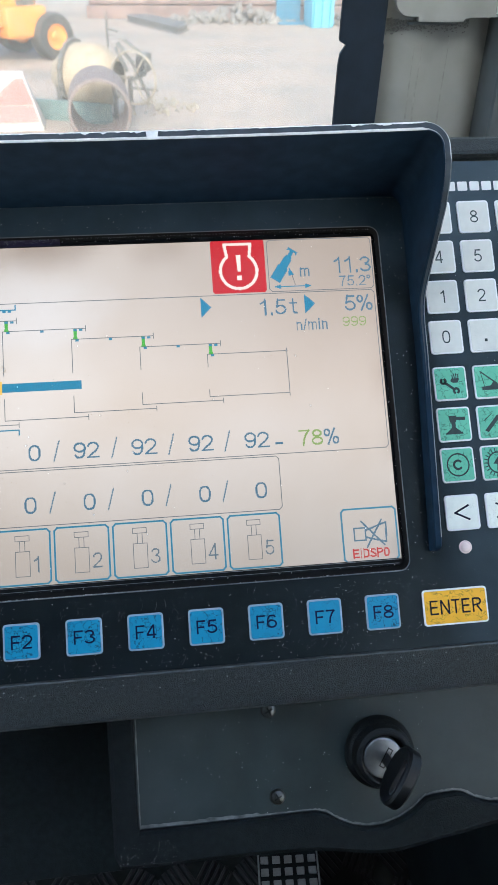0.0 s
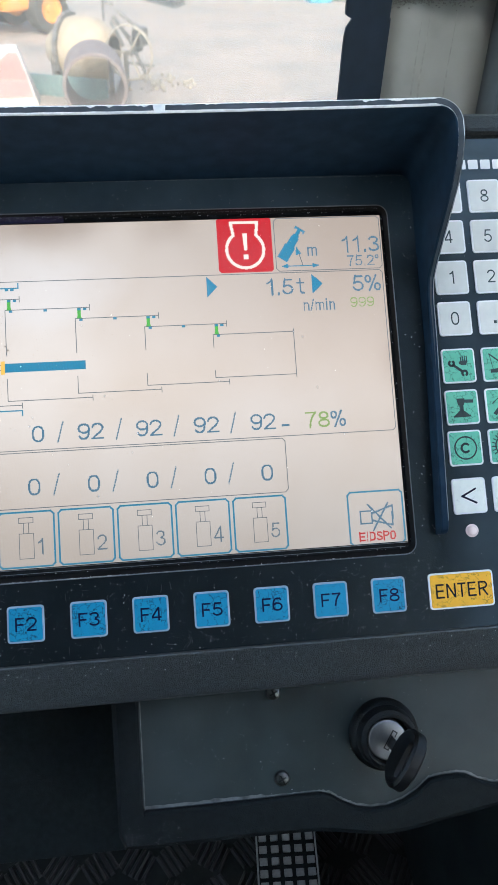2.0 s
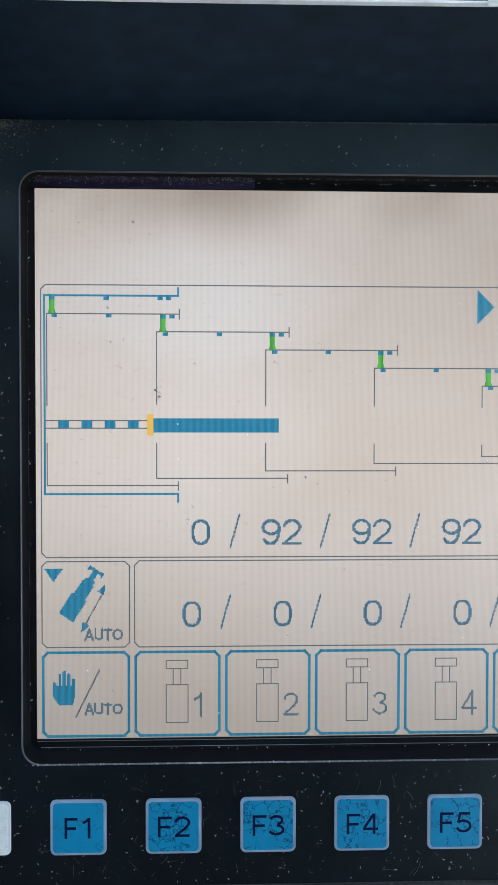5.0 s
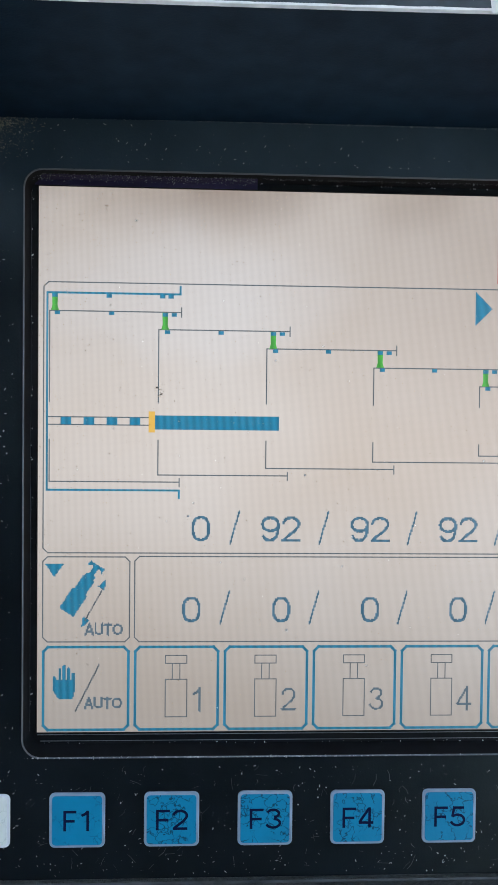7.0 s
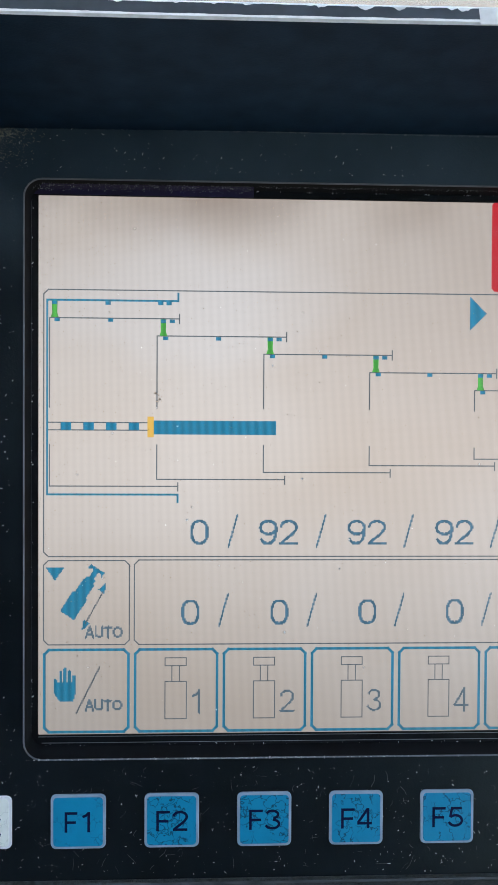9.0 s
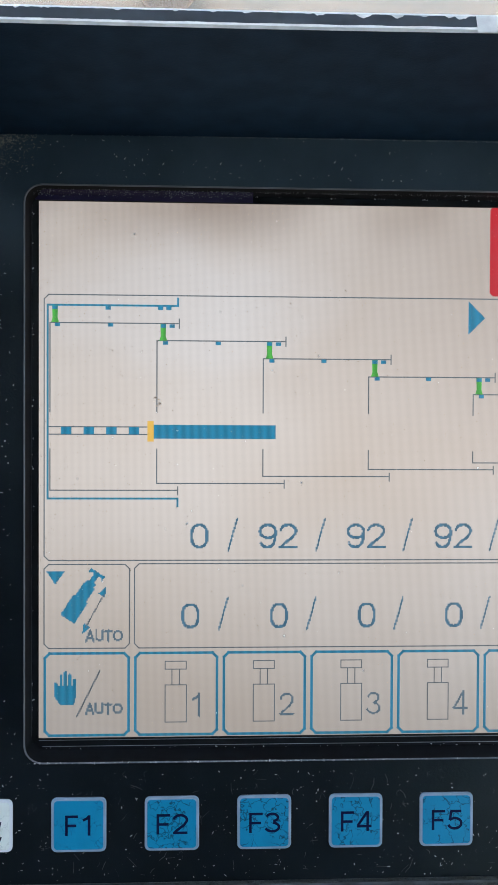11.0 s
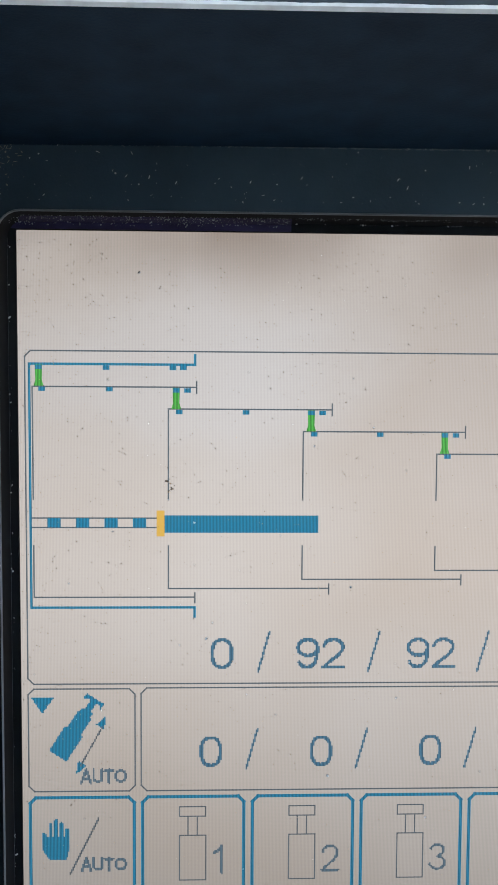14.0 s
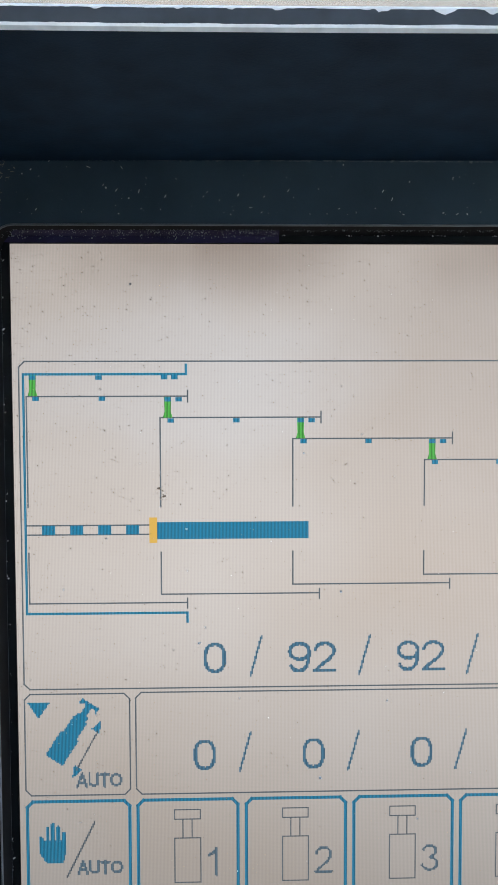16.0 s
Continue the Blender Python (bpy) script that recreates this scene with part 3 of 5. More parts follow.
part("side_edge", slab(19.6, -3.65, 20.6, 23.5, -4.0, 0.05, 0.15), CRINKLE, monitor)
part("side_edge", slab(-16.5, -3.65, -15.5, 23.5, -4.0, 0.05, 0.15), CRINKLE, monitor)
part("back_shell", slab(-16.2, -3.2, 20.3, 23.2, -8.0, -4.0), CRINKLE, monitor)


RIM_W = 5.9  # how far the hood stands out in front of the panel


def hood_depth(v):
    pts = [(2.65, 0.3), (2.7, 0.55), (2.83, 0.78), (3.05, 0.88), (3.4, 0.9), (12.0, 0.84), (13.4, 0.86), (14.1, 0.95), (14.66, 1.2), (15.3, 1.95), (15.95, 2.8), (16.8, 3.98), (17.57, 4.95), (18.4, 5.62), (19.1, 5.88), (19.4, RIM_W), (30, RIM_W)]
    for (a, p), (b, q) in zip(pts, pts[1:]):
        if v <= b:
            f = (v - a) / (b - a)
            return p + (q - p) * f
    return RIM_W


def lean(v):
    return 0.30 * max(0.0, (12.0 - v) / 9.1)


def foot_rise(u):
    return 0.055 * u / 10


def droop(u):
    """How far the hood's front edge stands over its foot: it sags a little in the middle."""
    return -0.063 + 0.031 * u / 10 + 0.061 * (u / 10) ** 2


def hood_path():
    pts = [(12.40 - lean(v), v) for v in [2.65 + 0.08 * i for i in range(10)] + [3.45 + 15.95 * i / 40 for i in range(40)]]
    pts += [(11.75 + 0.65 * math.cos(radians(a)), 19.56 + 0.65 * math.sin(radians(a))) for a in range(0, 91, 6)]
    pts += [(11.6 - 23.2 * i / 46, 20.21) for i in range(1, 46)]
    left = [(-u, v) for u, v in reversed(pts) if u > 11.5]
    return [(u, v + foot_rise(u) * max(0.0, (v - 17) / 3.21)) for u, v in pts + left]


def hood_rings():
    path, rings = hood_path(), []
    for i, (u, v) in enumerate(path):
        a, b = path[max(0, i - 1)], path[min(len(path) - 1, i + 1)]
        tu, tv = b[0] - a[0], b[1] - a[1]
        n = math.hypot(tu, tv)
        nu, nv = tv / n, -tu / n
        w = hood_depth(v)
        top = max(0.0, nv)
        f = (0.06 * (1 - top) + droop(u) * top) * w / RIM_W
        t = 0.34 + 0.05 * top
        rings.append([P(u, v, -0.05), P(u + nu * f, v + nv * f, w - 0.05), P(u + nu * (f + 0.05), v + nv * (f + 0.05), w),
                      P(u + nu * (f + t - 0.06), v + nv * (f + t - 0.06), w), P(u + nu * (f + t), v + nv * (f + t), w - 0.06), P(u + nu * t, v + nv * t, -0.05)])
    return rings


hood = part("hood", rings_mesh(hood_rings(), closed=True, cap=True), HOOD, monitor, "deep black sun hood with chipped front edge", smooth=True)


def worn_edges():
    """Paint rubbed off the front edges of the hood: two thin bright lines with chips."""
    bm = bmesh.new()
    n, u0, u1 = 520, -11.8, 11.9
    lo, hi = [], []
    chips = [(rng.uniform(-12, 8.0), rng.uniform(0.04, 0.1), rng.uniform(0.01, 0.035)) for _ in range(34)]
    chips += [(8.72, 0.13, 0.11), (9.0, 0.2, 0.05), (10.0, 0.34, 0.09), (10.95, 0.95, 0.055), (2.25, 0.1, 0.05), (-0.22, 0.12, 0.07), (-3.25, 0.11, 0.05), (-2.32, 0.16, 0.09), (-1.6, 0.13, 0.1)]
    for i in range(n + 1):
        u = u0 + (u1 - u0) * i / n
        base = 20.21 + foot_rise(u) + droop(u)
        fade = min(1.0, max(0.3, (11.9 - abs(u)) / 0.25))
        h1 = 0.05 + 0.012 * noise.noise((u * 1.6, 3.1, 0)) + 0.006 * noise.noise((u * 9, 1.0, 0))
        h2 = 0.016 + 0.012 * noise.noise((u * 1.7, 8.1, 0)) + 0.006 * noise.noise((u * 11, 5.0, 0))
        for c, half, d in chips:
            if abs(u - c) < half:
                h2 += d * (1 - abs(u - c) / half) ** 0.4 * (0.8 + 0.4 * noise.noise((u * 14, c, 0)))
        if 0.13 < u < 0.57 + 0.05 * noise.noise((u * 9, 0, 2)):
            h2 = 0.34
        top = base + 0.39
        h1, h2 = h1 * fade - 0.02 * (1 - fade), h2 * fade
        lo.append((P(u, base, RIM_W - 0.04), P(u, base + 0.045, RIM_W + 0.013), P(u, base + 0.045 + max(0.004, h1), RIM_W + 0.013)))
        hi.append((P(u, top - max(0.004, h2) - 0.05, RIM_W + 0.013), P(u, top - 0.055, RIM_W + 0.013), P(u, top + 0.006, RIM_W - 0.05), P(u, top + 0.006, RIM_W - 0.09)))
    rings_mesh(lo, closed=False, bm=bm)
    rings_mesh(hi, closed=False, bm=bm)
    return bm


part("worn_edge", worn_edges(), WORN, hood, "bright bare edge where paint is chipped")


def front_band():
    """The flat front face of the hood's wall, its sky light painted in slate grey."""
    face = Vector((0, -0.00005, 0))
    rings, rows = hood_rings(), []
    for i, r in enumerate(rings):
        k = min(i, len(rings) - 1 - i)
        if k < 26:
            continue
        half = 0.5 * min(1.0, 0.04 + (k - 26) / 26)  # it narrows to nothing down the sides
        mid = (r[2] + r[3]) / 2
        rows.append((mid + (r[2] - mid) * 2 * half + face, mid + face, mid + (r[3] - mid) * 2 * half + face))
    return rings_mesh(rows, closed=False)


SLATE_EDGE = material("painted_slate_hood_face", (0.042, 0.055, 0.070), rough=0.5, vary=0.3, scale=160, spec=0.35)
part("front_edge", front_band(), SLATE_EDGE, hood, "slate-grey front face of the hood wall, painted lighter")


def edge_highlight(near, wide, first, last):
    """A thin painted highlight along one front edge of the hood's side and corner."""
    bm = bmesh.new()
    rows = []
    for k, r in enumerate(hood_rings()[first:last]):
        far = wide * (0.55 + 0.45 * abs(noise.noise((k * 0.35, 7.0, 0)))) * min(1.0, 0.12 + k / 24)
        face = Vector((0, -0.00009, 0))
        if near:
            rows.append((r[2] + (r[1] - r[2]) * min(1.0, k / 18) ** 2 * 0.6 + face, r[2] + face, r[2] + (r[3] - r[2]) * far + face))
        else:
            rows.append((r[3] + (r[2] - r[3]) * far + face, r[3] + face, r[4] + face))
    return rings_mesh(rows, closed=False, bm=bm)


EDGE_GREY = material("hood_edge_highlight", (0.16, 0.175, 0.19), rough=0.4, vary=0.6, scale=220)
part("side_highlight", edge_highlight(False, 0.06, 8, 50), EDGE_GREY, hood, "faint highlight line painted down the side edge")
CORNER_GREY = material("hood_corner_highlight", (0.5, 0.52, 0.54), rough=0.4, vary=0.4, scale=260)
part("corner_highlight", edge_highlight(True, 0.035, 44, 67), CORNER_GREY, hood, "bright thin line round the corner")
part("corner_highlight", edge_highlight(False, 0.07, 44, 67), CORNER_GREY, hood, "bright thin line round the corner")

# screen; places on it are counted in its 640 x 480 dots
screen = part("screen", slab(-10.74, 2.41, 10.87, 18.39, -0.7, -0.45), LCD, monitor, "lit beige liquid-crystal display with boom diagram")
D = 0.0339


def S(x, y):
    return (-10.81 + x * D, 18.49 - y * D)


def dots(name, lines, half, mat, w=-0.44, close=False):
    bm = bmesh.new()
    for line in lines:
        stroke([S(*p) for p in line], half * D, w, bm, close)
    return part(name, bm, mat, screen)


def near_line(px, py, lines, half):
    for line in lines:
        for (a, b), (c, d) in zip(line, line[1:]):
            ex, ey = c - a, d - b
            f = max(0.0, min(1.0, ((px - a) * ex + (py - b) * ey) / (ex * ex + ey * ey or 1)))
            if (px - a - f * ex) ** 2 + (py - b - f * ey) ** 2 <= half * half:
                return True
    return False


def in_shape(px, py, shapes):
    for pts in shapes:
        odd = False
        for (a, b), (c, d) in zip(pts, pts[1:] + pts[:1]):
            if (b > py) != (d > py) and px < a + (py - b) / (d - b) * (c - a):
                odd = not odd
        if odd:
            return True
    return False


def cells(name, mat, lines=(), half=0.6, shapes=(), w=-0.437):
    """Lines and shapes as the display shows them: in whole square dots."""
    every = [p for line in lines for p in line] + [p for sh in shapes for p in sh]
    xs, ys = [p[0] for p in every], [p[1] for p in every]
    bm, corner = bmesh.new(), {}

    def at(x, y):
        if (x, y) not in corner:
            corner[x, y] = bm.verts.new(P(*S(x, y), w))
        return corner[x, y]
    for y in range(int(min(ys) - half) - 1, int(max(ys) + half) + 2):
        for x in range(int(min(xs) - half) - 1, int(max(xs) + half) + 2):
            if near_line(x + 0.5, y + 0.5, lines, half) or in_shape(x + 0.5, y + 0.5, shapes):
                bm.faces.new((at(x, y), at(x + 1, y), at(x + 1, y + 1), at(x, y + 1)))
    return part(name, bm, mat, screen)


def words(text, x, y, height, mat, width=None, name="character", weight=0.12):
    for lines, half in pen_lines(text, x, y, height, width, weight, -1):
        cells(name, mat, lines, max(0.62, half * 0.93), w=-0.436)


def fill(name, pts, mat, w=-0.438):
    if len(pts) == 3:
        return cells(name, mat, shapes=[list(pts)], w=w)
    return part(name, patch([S(*p) for p in pts], w), mat, screen)


def frame_box(name, x0, y0, x1, y1, mat, half=0.5, r=4):
    pts = [(x0 + r, y0), (x1 - r, y0), (x1, y0 + r), (x1, y1 - r), (x1 - r, y1), (x0 + r, y1), (x0, y1 - r), (x0, y0 + r)]
    return dots(name, [pts], half, mat, close=True)


frame_box("diagram_frame", 7, 84.5, 636, 317.5, L_DARK, 0.5)
frame_box("telescope_frame", 7, 321, 81.7, 395, L_DARK, 0.5)
frame_box("stroke_frame", 86, 320.5, 477, 395, L_DARK, 0.5)
frame_box("radius_frame", 483, 4.5, 637, 82, L_DARK, 0.5)
frame_box("mode_frame", 7.7, 399.5, 81, 472, L_BLUE, 1.15)
for i in range(5):
    x = 86.9 + 78.1 * i
    frame_box("cylinder_frame", x, 399.5, x + 72, 472, L_BLUE, 1.15)
    jx = x + 26.2
    dots("cylinder_symbol", [[(jx, 407), (jx + 18.6, 407), (jx + 18.6, 414), (jx, 414), (jx, 407)], [(jx + 6, 414), (jx + 6, 428)], [(jx + 12.6, 414), (jx + 12.6, 428)],
                             [(jx, 428), (jx + 18.8, 428), (jx + 18.8, 461), (jx, 461), (jx, 428)]], 0.42, L_DARK)
    words(str(i + 1), x + (54 if i == 0 else 56), 445.8, 20, L_SLATE, name="cylinder_number", weight=0.1)
frame_box("alarm_frame", 558.5, 402, 636, 475, L_BLUE, 1.15)

# boom diagram: telescope sections drawn as stepped outlines, with locking pins
base_lines = [[(123.6, 87), (123.6, 93.5), (10, 93.5), (10, 263), (123.5, 263), (123.5, 269.5)]]
dots("boom_section", base_lines, 0.85, L_BLUE)
TOPS = [(12, 109, 124.7, 187, 219.5, 255.7), (105.2, 124, 218.8, 187, 219.5, 249.6), (198.8, 139.2, 312.6, 187, 219.5, 243.2), (292.7, 154.6, 406.5, 187, 220, 236.9)]
for x, y, xe, yv, yl, yb in TOPS:
    dots("boom_section", [[(xe, y - 4), (xe, y + 4)], [(xe, y), (x, y), (x, yv)], [(x, yl), (x, yb), (xe - 1, yb)], [(xe - 1, yb - 3), (xe - 1, yb + 4)]], 0.5, L_DARK)
dots("boom_section", [[(386.8, 188), (386.8, 169.8), (500.5, 169.8)], [(500.5, 166), (500.5, 235)], [(386.8, 221), (386.8, 230.8), (500.5, 230.8)]], 0.5, L_DARK)
for k, (x, y) in enumerate([(16.4, 94), (110.6, 109.5), (204.3, 124.5), (298.1, 139.7), (392, 155)]):
    h = 14.5
    part("locking_pin", patch([S(x - 2.5, y), S(x + 2.5, y), S(x + 2.2, y + h - 4), S(x + 3.4, y + h), S(x - 3.4, y + h), S(x - 2.2, y + h - 4)], -0.437), L_GREEN, screen)
    pads = [(x + dx, y + h + 0.6) for dx in ((-0.2, 46) if k < 4 else (-0.2,))]
    pads += [(x - 2.2 if k else 106, y + 0.2), (x + 5.5 if k else 113.2, y + 0.2)]
    if k == 0:
        pads += [(60.2, y + 0.4), (x - 2.4, y + 0.2)]
    for px, py in pads:
        fill("bearing_pad", [(px, py), (px + 4.6, py), (px + 4.6, py + 3), (px, py + 3)], L_BLUE, -0.4365)
# telescoping cylinder
dots("cylinder_rod", [[(11, 200), (98, 200)], [(11, 206.6), (98, 206.6)]], 0.5, L_DARK)
for x in (21.5, 41.2, 60.9, 80.6):
    fill("rod_mark", [(x, 200), (x + 9.2, 200), (x + 9.2, 206.6), (x, 206.6)], L_BLUE)
fill("cylinder_head", [(97, 194.6), (102.5, 194.6), (102.5, 212.8), (97, 212.8)], L_YELLOW, -0.436)
fill("cylinder_barrel", [(102.5, 198), (210, 198), (210, 210.2), (102.5, 210.2)], L_BLUE)

for i, t in enumerate(("0", "92", "92", "92", "92")):
    words(t, 142.9 if i == 0 else 212.6 + 78.5 * (i - 1), 296, 22.4, L_TEXT, 33 if i else 15.2)
    if i < 4:
        cells("slash", L_TEXT, [[(168.4 + 78.1 * i, 309), (176.2 + 78.1 * i, 281)]], 0.75)
    words("0", 135.2 + 78.5 * i, 366.8, 22.8, L_TEXT, 15.2)
    if i < 4:
        cells("slash", L_TEXT, [[(160.4 + 78.3 * i, 379), (168.2 + 78.3 * i, 351)]], 0.75)
words("-", 479.5, 299.5, 22.4, L_TEXT, 9)
words("78", 525, 297, 22.4, L_OLIVE, 33)
words("%", 554.5, 297, 22.4, L_TEXT, 20)
words("11.3", 606.5, 45.5, 23, L_TEXT, 56)
words("75.2\u00b0", 609.5, 69.8, 15.5, L_TEXT, 46, weight=0.11)
words("m", 536.5, 52, 17, L_TEXT, 14)
words("1.5", 484.5, 105, 22.6, L_TEXT, 39)
words("t", 515.5, 104.5, 23, L_TEXT, 9)
words("5%", 611.5, 103.5, 23, L_TEXT, 40)
words("n/min", 540.5, 132.5, 15.5, L_TEXT, 46, weight=0.11)
words("999", 603, 131, 14.5, L_OLIVE, 34, weight=0.11)
words("AUTO", 59.6, 384, 9.6, L_SLATE, 31.5, weight=0.2)
words("AUTO", 59.4, 448.5, 9.6, L_SLATE, 31.5, weight=0.2)
words("E!DSP0", 597, 464, 12.4, L_DEEP, 51, weight=0.168)
fill("load_arrow", [(382, 87), (397, 101.5), (382, 116)], L_BLUE)
fill("load_arrow", [(532, 87.5), (548, 102), (532, 116.5)], L_BLUE)
fill("menu_arrow", [(9.4, 327.5), (24.8, 327.5), (16.8, 338.5)], L_BLUE)


def boom_symbol(x, y, size, lean_angle=56, name="boom_symbol"):
    """A telescopic boom leaning to the right, in stepped sections with a hooked head."""
    a = radians(lean_angle)
    ca, sa = math.cos(a), math.sin(a)

    def q(s, t):
        return (x + size * (s * ca - t * sa), y - size * (s * sa + t * ca))
    shapes = [[q(s0, -h), q(s1, -h), q(s1, h), q(s0, h)] for s0, s1, h in ((0, 0.44, 0.150), (0.43, 0.72, 0.113), (0.71, 0.80, 0.088), (0.79, 0.97, 0.05), (0.95, 1.01, 0.147))]
    shapes += [[q(0.90, side * 0.147), q(0.96, side * 0.147), q(0.96, side * 0.105)] for side in (-1, 1)]
    return cells(name, L_BLUE, shapes=shapes, w=-0.438)


boom_symbol(27.3, 369.2, 48.7, 57)
boom_symbol(492, 65, 53, 57)
cells("extension_arrow", L_DARK, [[(43.5, 376), (59, 348)]], 0.55)
fill("arrow_head", [(40.2, 382.5), (41.6, 373.0), (47.6, 376.3)], L_BLUE)
fill("arrow_head", [(61.5, 340.5), (60.1, 350.0), (54.1, 346.7)], L_BLUE)
dots("radius_arrow", [[(494, 75), (541, 75)]], 0.7, L_BLUE)
fill("arrow_head", [(489.5, 75), (500, 71.5), (500, 78.5)], L_BLUE)
fill("arrow_head", [(545.5, 75), (535, 71.5), (535, 78.5)], L_BLUE)
cells("angle_arrow", L_DARK, [[(521, 74), (517, 58)]], 0.55)
fill("arrow_head", [(513, 46), (512, 59), (520, 57.5)], L_BLUE)
# manual / automatic symbol: a plain rounded block with short bars, and a slash
bars_up = [[(x0, y + 1), ((x0 + x1) / 2, y), (x1, y + 1), (x1, 430), (x0, 430)] for x0, x1, y in ((16.3, 18.6, 424.6), (20.8, 23.5, 417.3), (24.4, 27.0, 414.6), (28.1, 30.8, 417), (32.1, 34.9, 421.5))]
cells("manual_symbol", L_BLUE, shapes=[[(16.3, 428), (34.9, 428), (34.9, 438), (33, 445), (21.2, 445), (16.3, 438)]] + bars_up, w=-0.438)
cells("slash", L_DARK, [[(35.6, 455), (55.6, 415)]], 0.6)
# loudspeaker crossed out
cells("buzzer_symbol", L_TEXT, [[(575, 429), (591, 429), (591, 446), (575, 446), (575, 429)], [(591, 433), (605, 428), (621, 423)], [(621, 423), (620, 450)], [(591, 442), (605, 446), (620, 450)], [(586, 420), (617, 454)], [(615, 419), (592, 456)]], 1.2)
# red engine warning
warn = bmesh.new()
patch([S(a, b) for a, b in ((404, 2), (476, 2), (479, 5), (479, 79), (476, 82), (404, 82), (401, 79), (401, 5))], -0.439, warn)
part("engine_warning", warn, L_RED, screen, "red engine warning sign on the display")
ring = [(440 + 26.5 * math.sin(radians(a)), 49 - 26.5 * math.cos(radians(a))) for a in range(38, 323, 12)]
cells("warning_outline", L_PALE, [[(424, 28)] + [(421, 9), (459, 9), (456.5, 28)] + ring + [(424, 28)]], 2.2, w=-0.4365)
fill("warning_mark", [(437, 25), (444, 25), (443, 50), (438.5, 50)], L_PALE, -0.436)
fill("warning_mark", [(437, 56), (444, 56), (444, 63), (437, 63)], L_PALE, -0.436)


KEY_LABEL = {"blue_key_film": "blue membrane function key with cracked film", "blue_key_film_sound": "blue membrane function key, lightly creased", "grey_key_film": "pale grey membrane number key", "green_key_film": "green membrane symbol key, scuffed",
             "yellow_key_film": "wide yellow membrane enter key", "white_key_film": "white membrane arrow key"}


# keys
def key(u, v, wide, high, face, legend, size=0.6, width=None, ink=INK, turn=0.0):
    k = part("key", prism(rounded(-wide / 2, -high / 2, wide / 2, high / 2, 0.16, 4), -0.01, 0.05, 0.03), BLUE_RIM if face in (BLUE, BLUE_SOUND) else RIM, monitor, KEY_LABEL[face.name], at=Matrix.Translation(P(u, v, 0)) @ Matrix.Rotation(radians(turn), 4, "Y"))
    part("face", prism(rounded(-wide / 2 + 0.08, -high / 2 + 0.08, wide / 2 - 0.08, high / 2 - 0.08, 0.11, 4), 0.03, 0.066, 0.012), face, k)
    if isinstance(legend, str) and legend:
        for bm in lettering(legend, 0, 0, size, 0.07, width, 0.22 if legend == "." else 0.105 if face is GREY else (0.12 if face is YELLOW else 0.13)):
            part("legend", bm, ink, k)
    elif legend:
        part("legend", legend(), ink, k)
    return k


for i in range(8):
    key(-9.45 + 2.72 * i, 0.05, 1.6, 1.6, BLUE_SOUND if i in (0, 6) else BLUE, "F%d" % (i + 1), 0.60, 0.92 if i else 0.79, NAVY_INK)
key(-12.2, 0.05, 1.66, 1.55, WHITE, lambda: stroke([(0.50, 0.12), (0.47, -0.02)], 0.02, 0.0705, stroke([(0.51, -0.32), (0.46, -0.46)], 0.022, 0.071, stroke([(0.1, 0.22), (0.34, 0.22)], 0.035, 0.07))))
key(13.06, 0.03, 3.12, 1.66, YELLOW, "ENTER", 0.66, 2.5)


def sym(*lines, half=0.035, fills=(), close=False):
    def make():
        bm = bmesh.new()
        for i, ln in enumerate(lines):
            stroke(ln, half, 0.07 + 0.0004 * i, bm)
        for i, f in enumerate(fills):
            patch(f, 0.073 + 0.0004 * i, bm)
        return bm
    return make


def ring_pts(r, n=28, a0=0, a1=360):
    return [(r * math.cos(radians(a0 + (a1 - a0) * i / n)), r * math.sin(radians(a0 + (a1 - a0) * i / n))) for i in range(n + 1)]


def c_symbol():
    bm = stroke(ring_pts(0.53), 0.035, 0.07)
    return stroke(ring_pts(0.2, 14, 50, 310), 0.05, 0.071, bm)


def sun_symbol():
    bm = stroke(ring_pts(0.5), 0.035, 0.07)
    for a in range(100, 300, 16):
        c, s = math.cos(radians(a)), math.sin(radians(a))
        stroke([(0.56 * c, 0.56 * s), (0.68 * c, 0.68 * s)], 0.025, 0.071, bm)
    patch([(-0.25, -0.05), (0.1, 0.4), (0.08, 0.08), (0.25, 0.05), (-0.1, -0.4), (-0.06, -0.08)], 0.072, bm)
    return bm


def wrench():
    bm = stroke([(-0.26, 0.02), (0.16, -0.30)], 0.065, 0.07)
    for cu, cv, a in ((-0.36, 0.12, 75), (0.25, -0.38, 255)):
        stroke([(cu + u, cv + v) for u, v in ring_pts(0.115, 12, a + 60, a + 330)], 0.055, 0.0706, bm)
    patch([(0.02, 0.08), (0.12, 0.02), (0.36, 0.02), (0.44, 0.2), (0.42, 0.24), (0.08, 0.24), (0.0, 0.16)], 0.072, bm)
    for i in range(4):
        stroke([(0.12 + 0.09 * i, 0.2), (0.105 + 0.1 * i, 0.4 + 0.05 * (i in (1, 2)))], 0.026, 0.0724, bm)
    return bm


def crane_sym():
    bm = stroke([(-0.45, 0.5), (0.3, -0.1)], 0.035, 0.07)
    stroke([(-0.45, 0.5), (-0.3, -0.3)], 0.015, 0.0705, bm)
    patch([(-0.45, -0.42), (0.6, -0.42), (0.6, -0.12), (0.3, -0.12), (0.2, 0.05), (0.0, -0.2), (-0.45, -0.25)], 0.071, bm)
    return bm


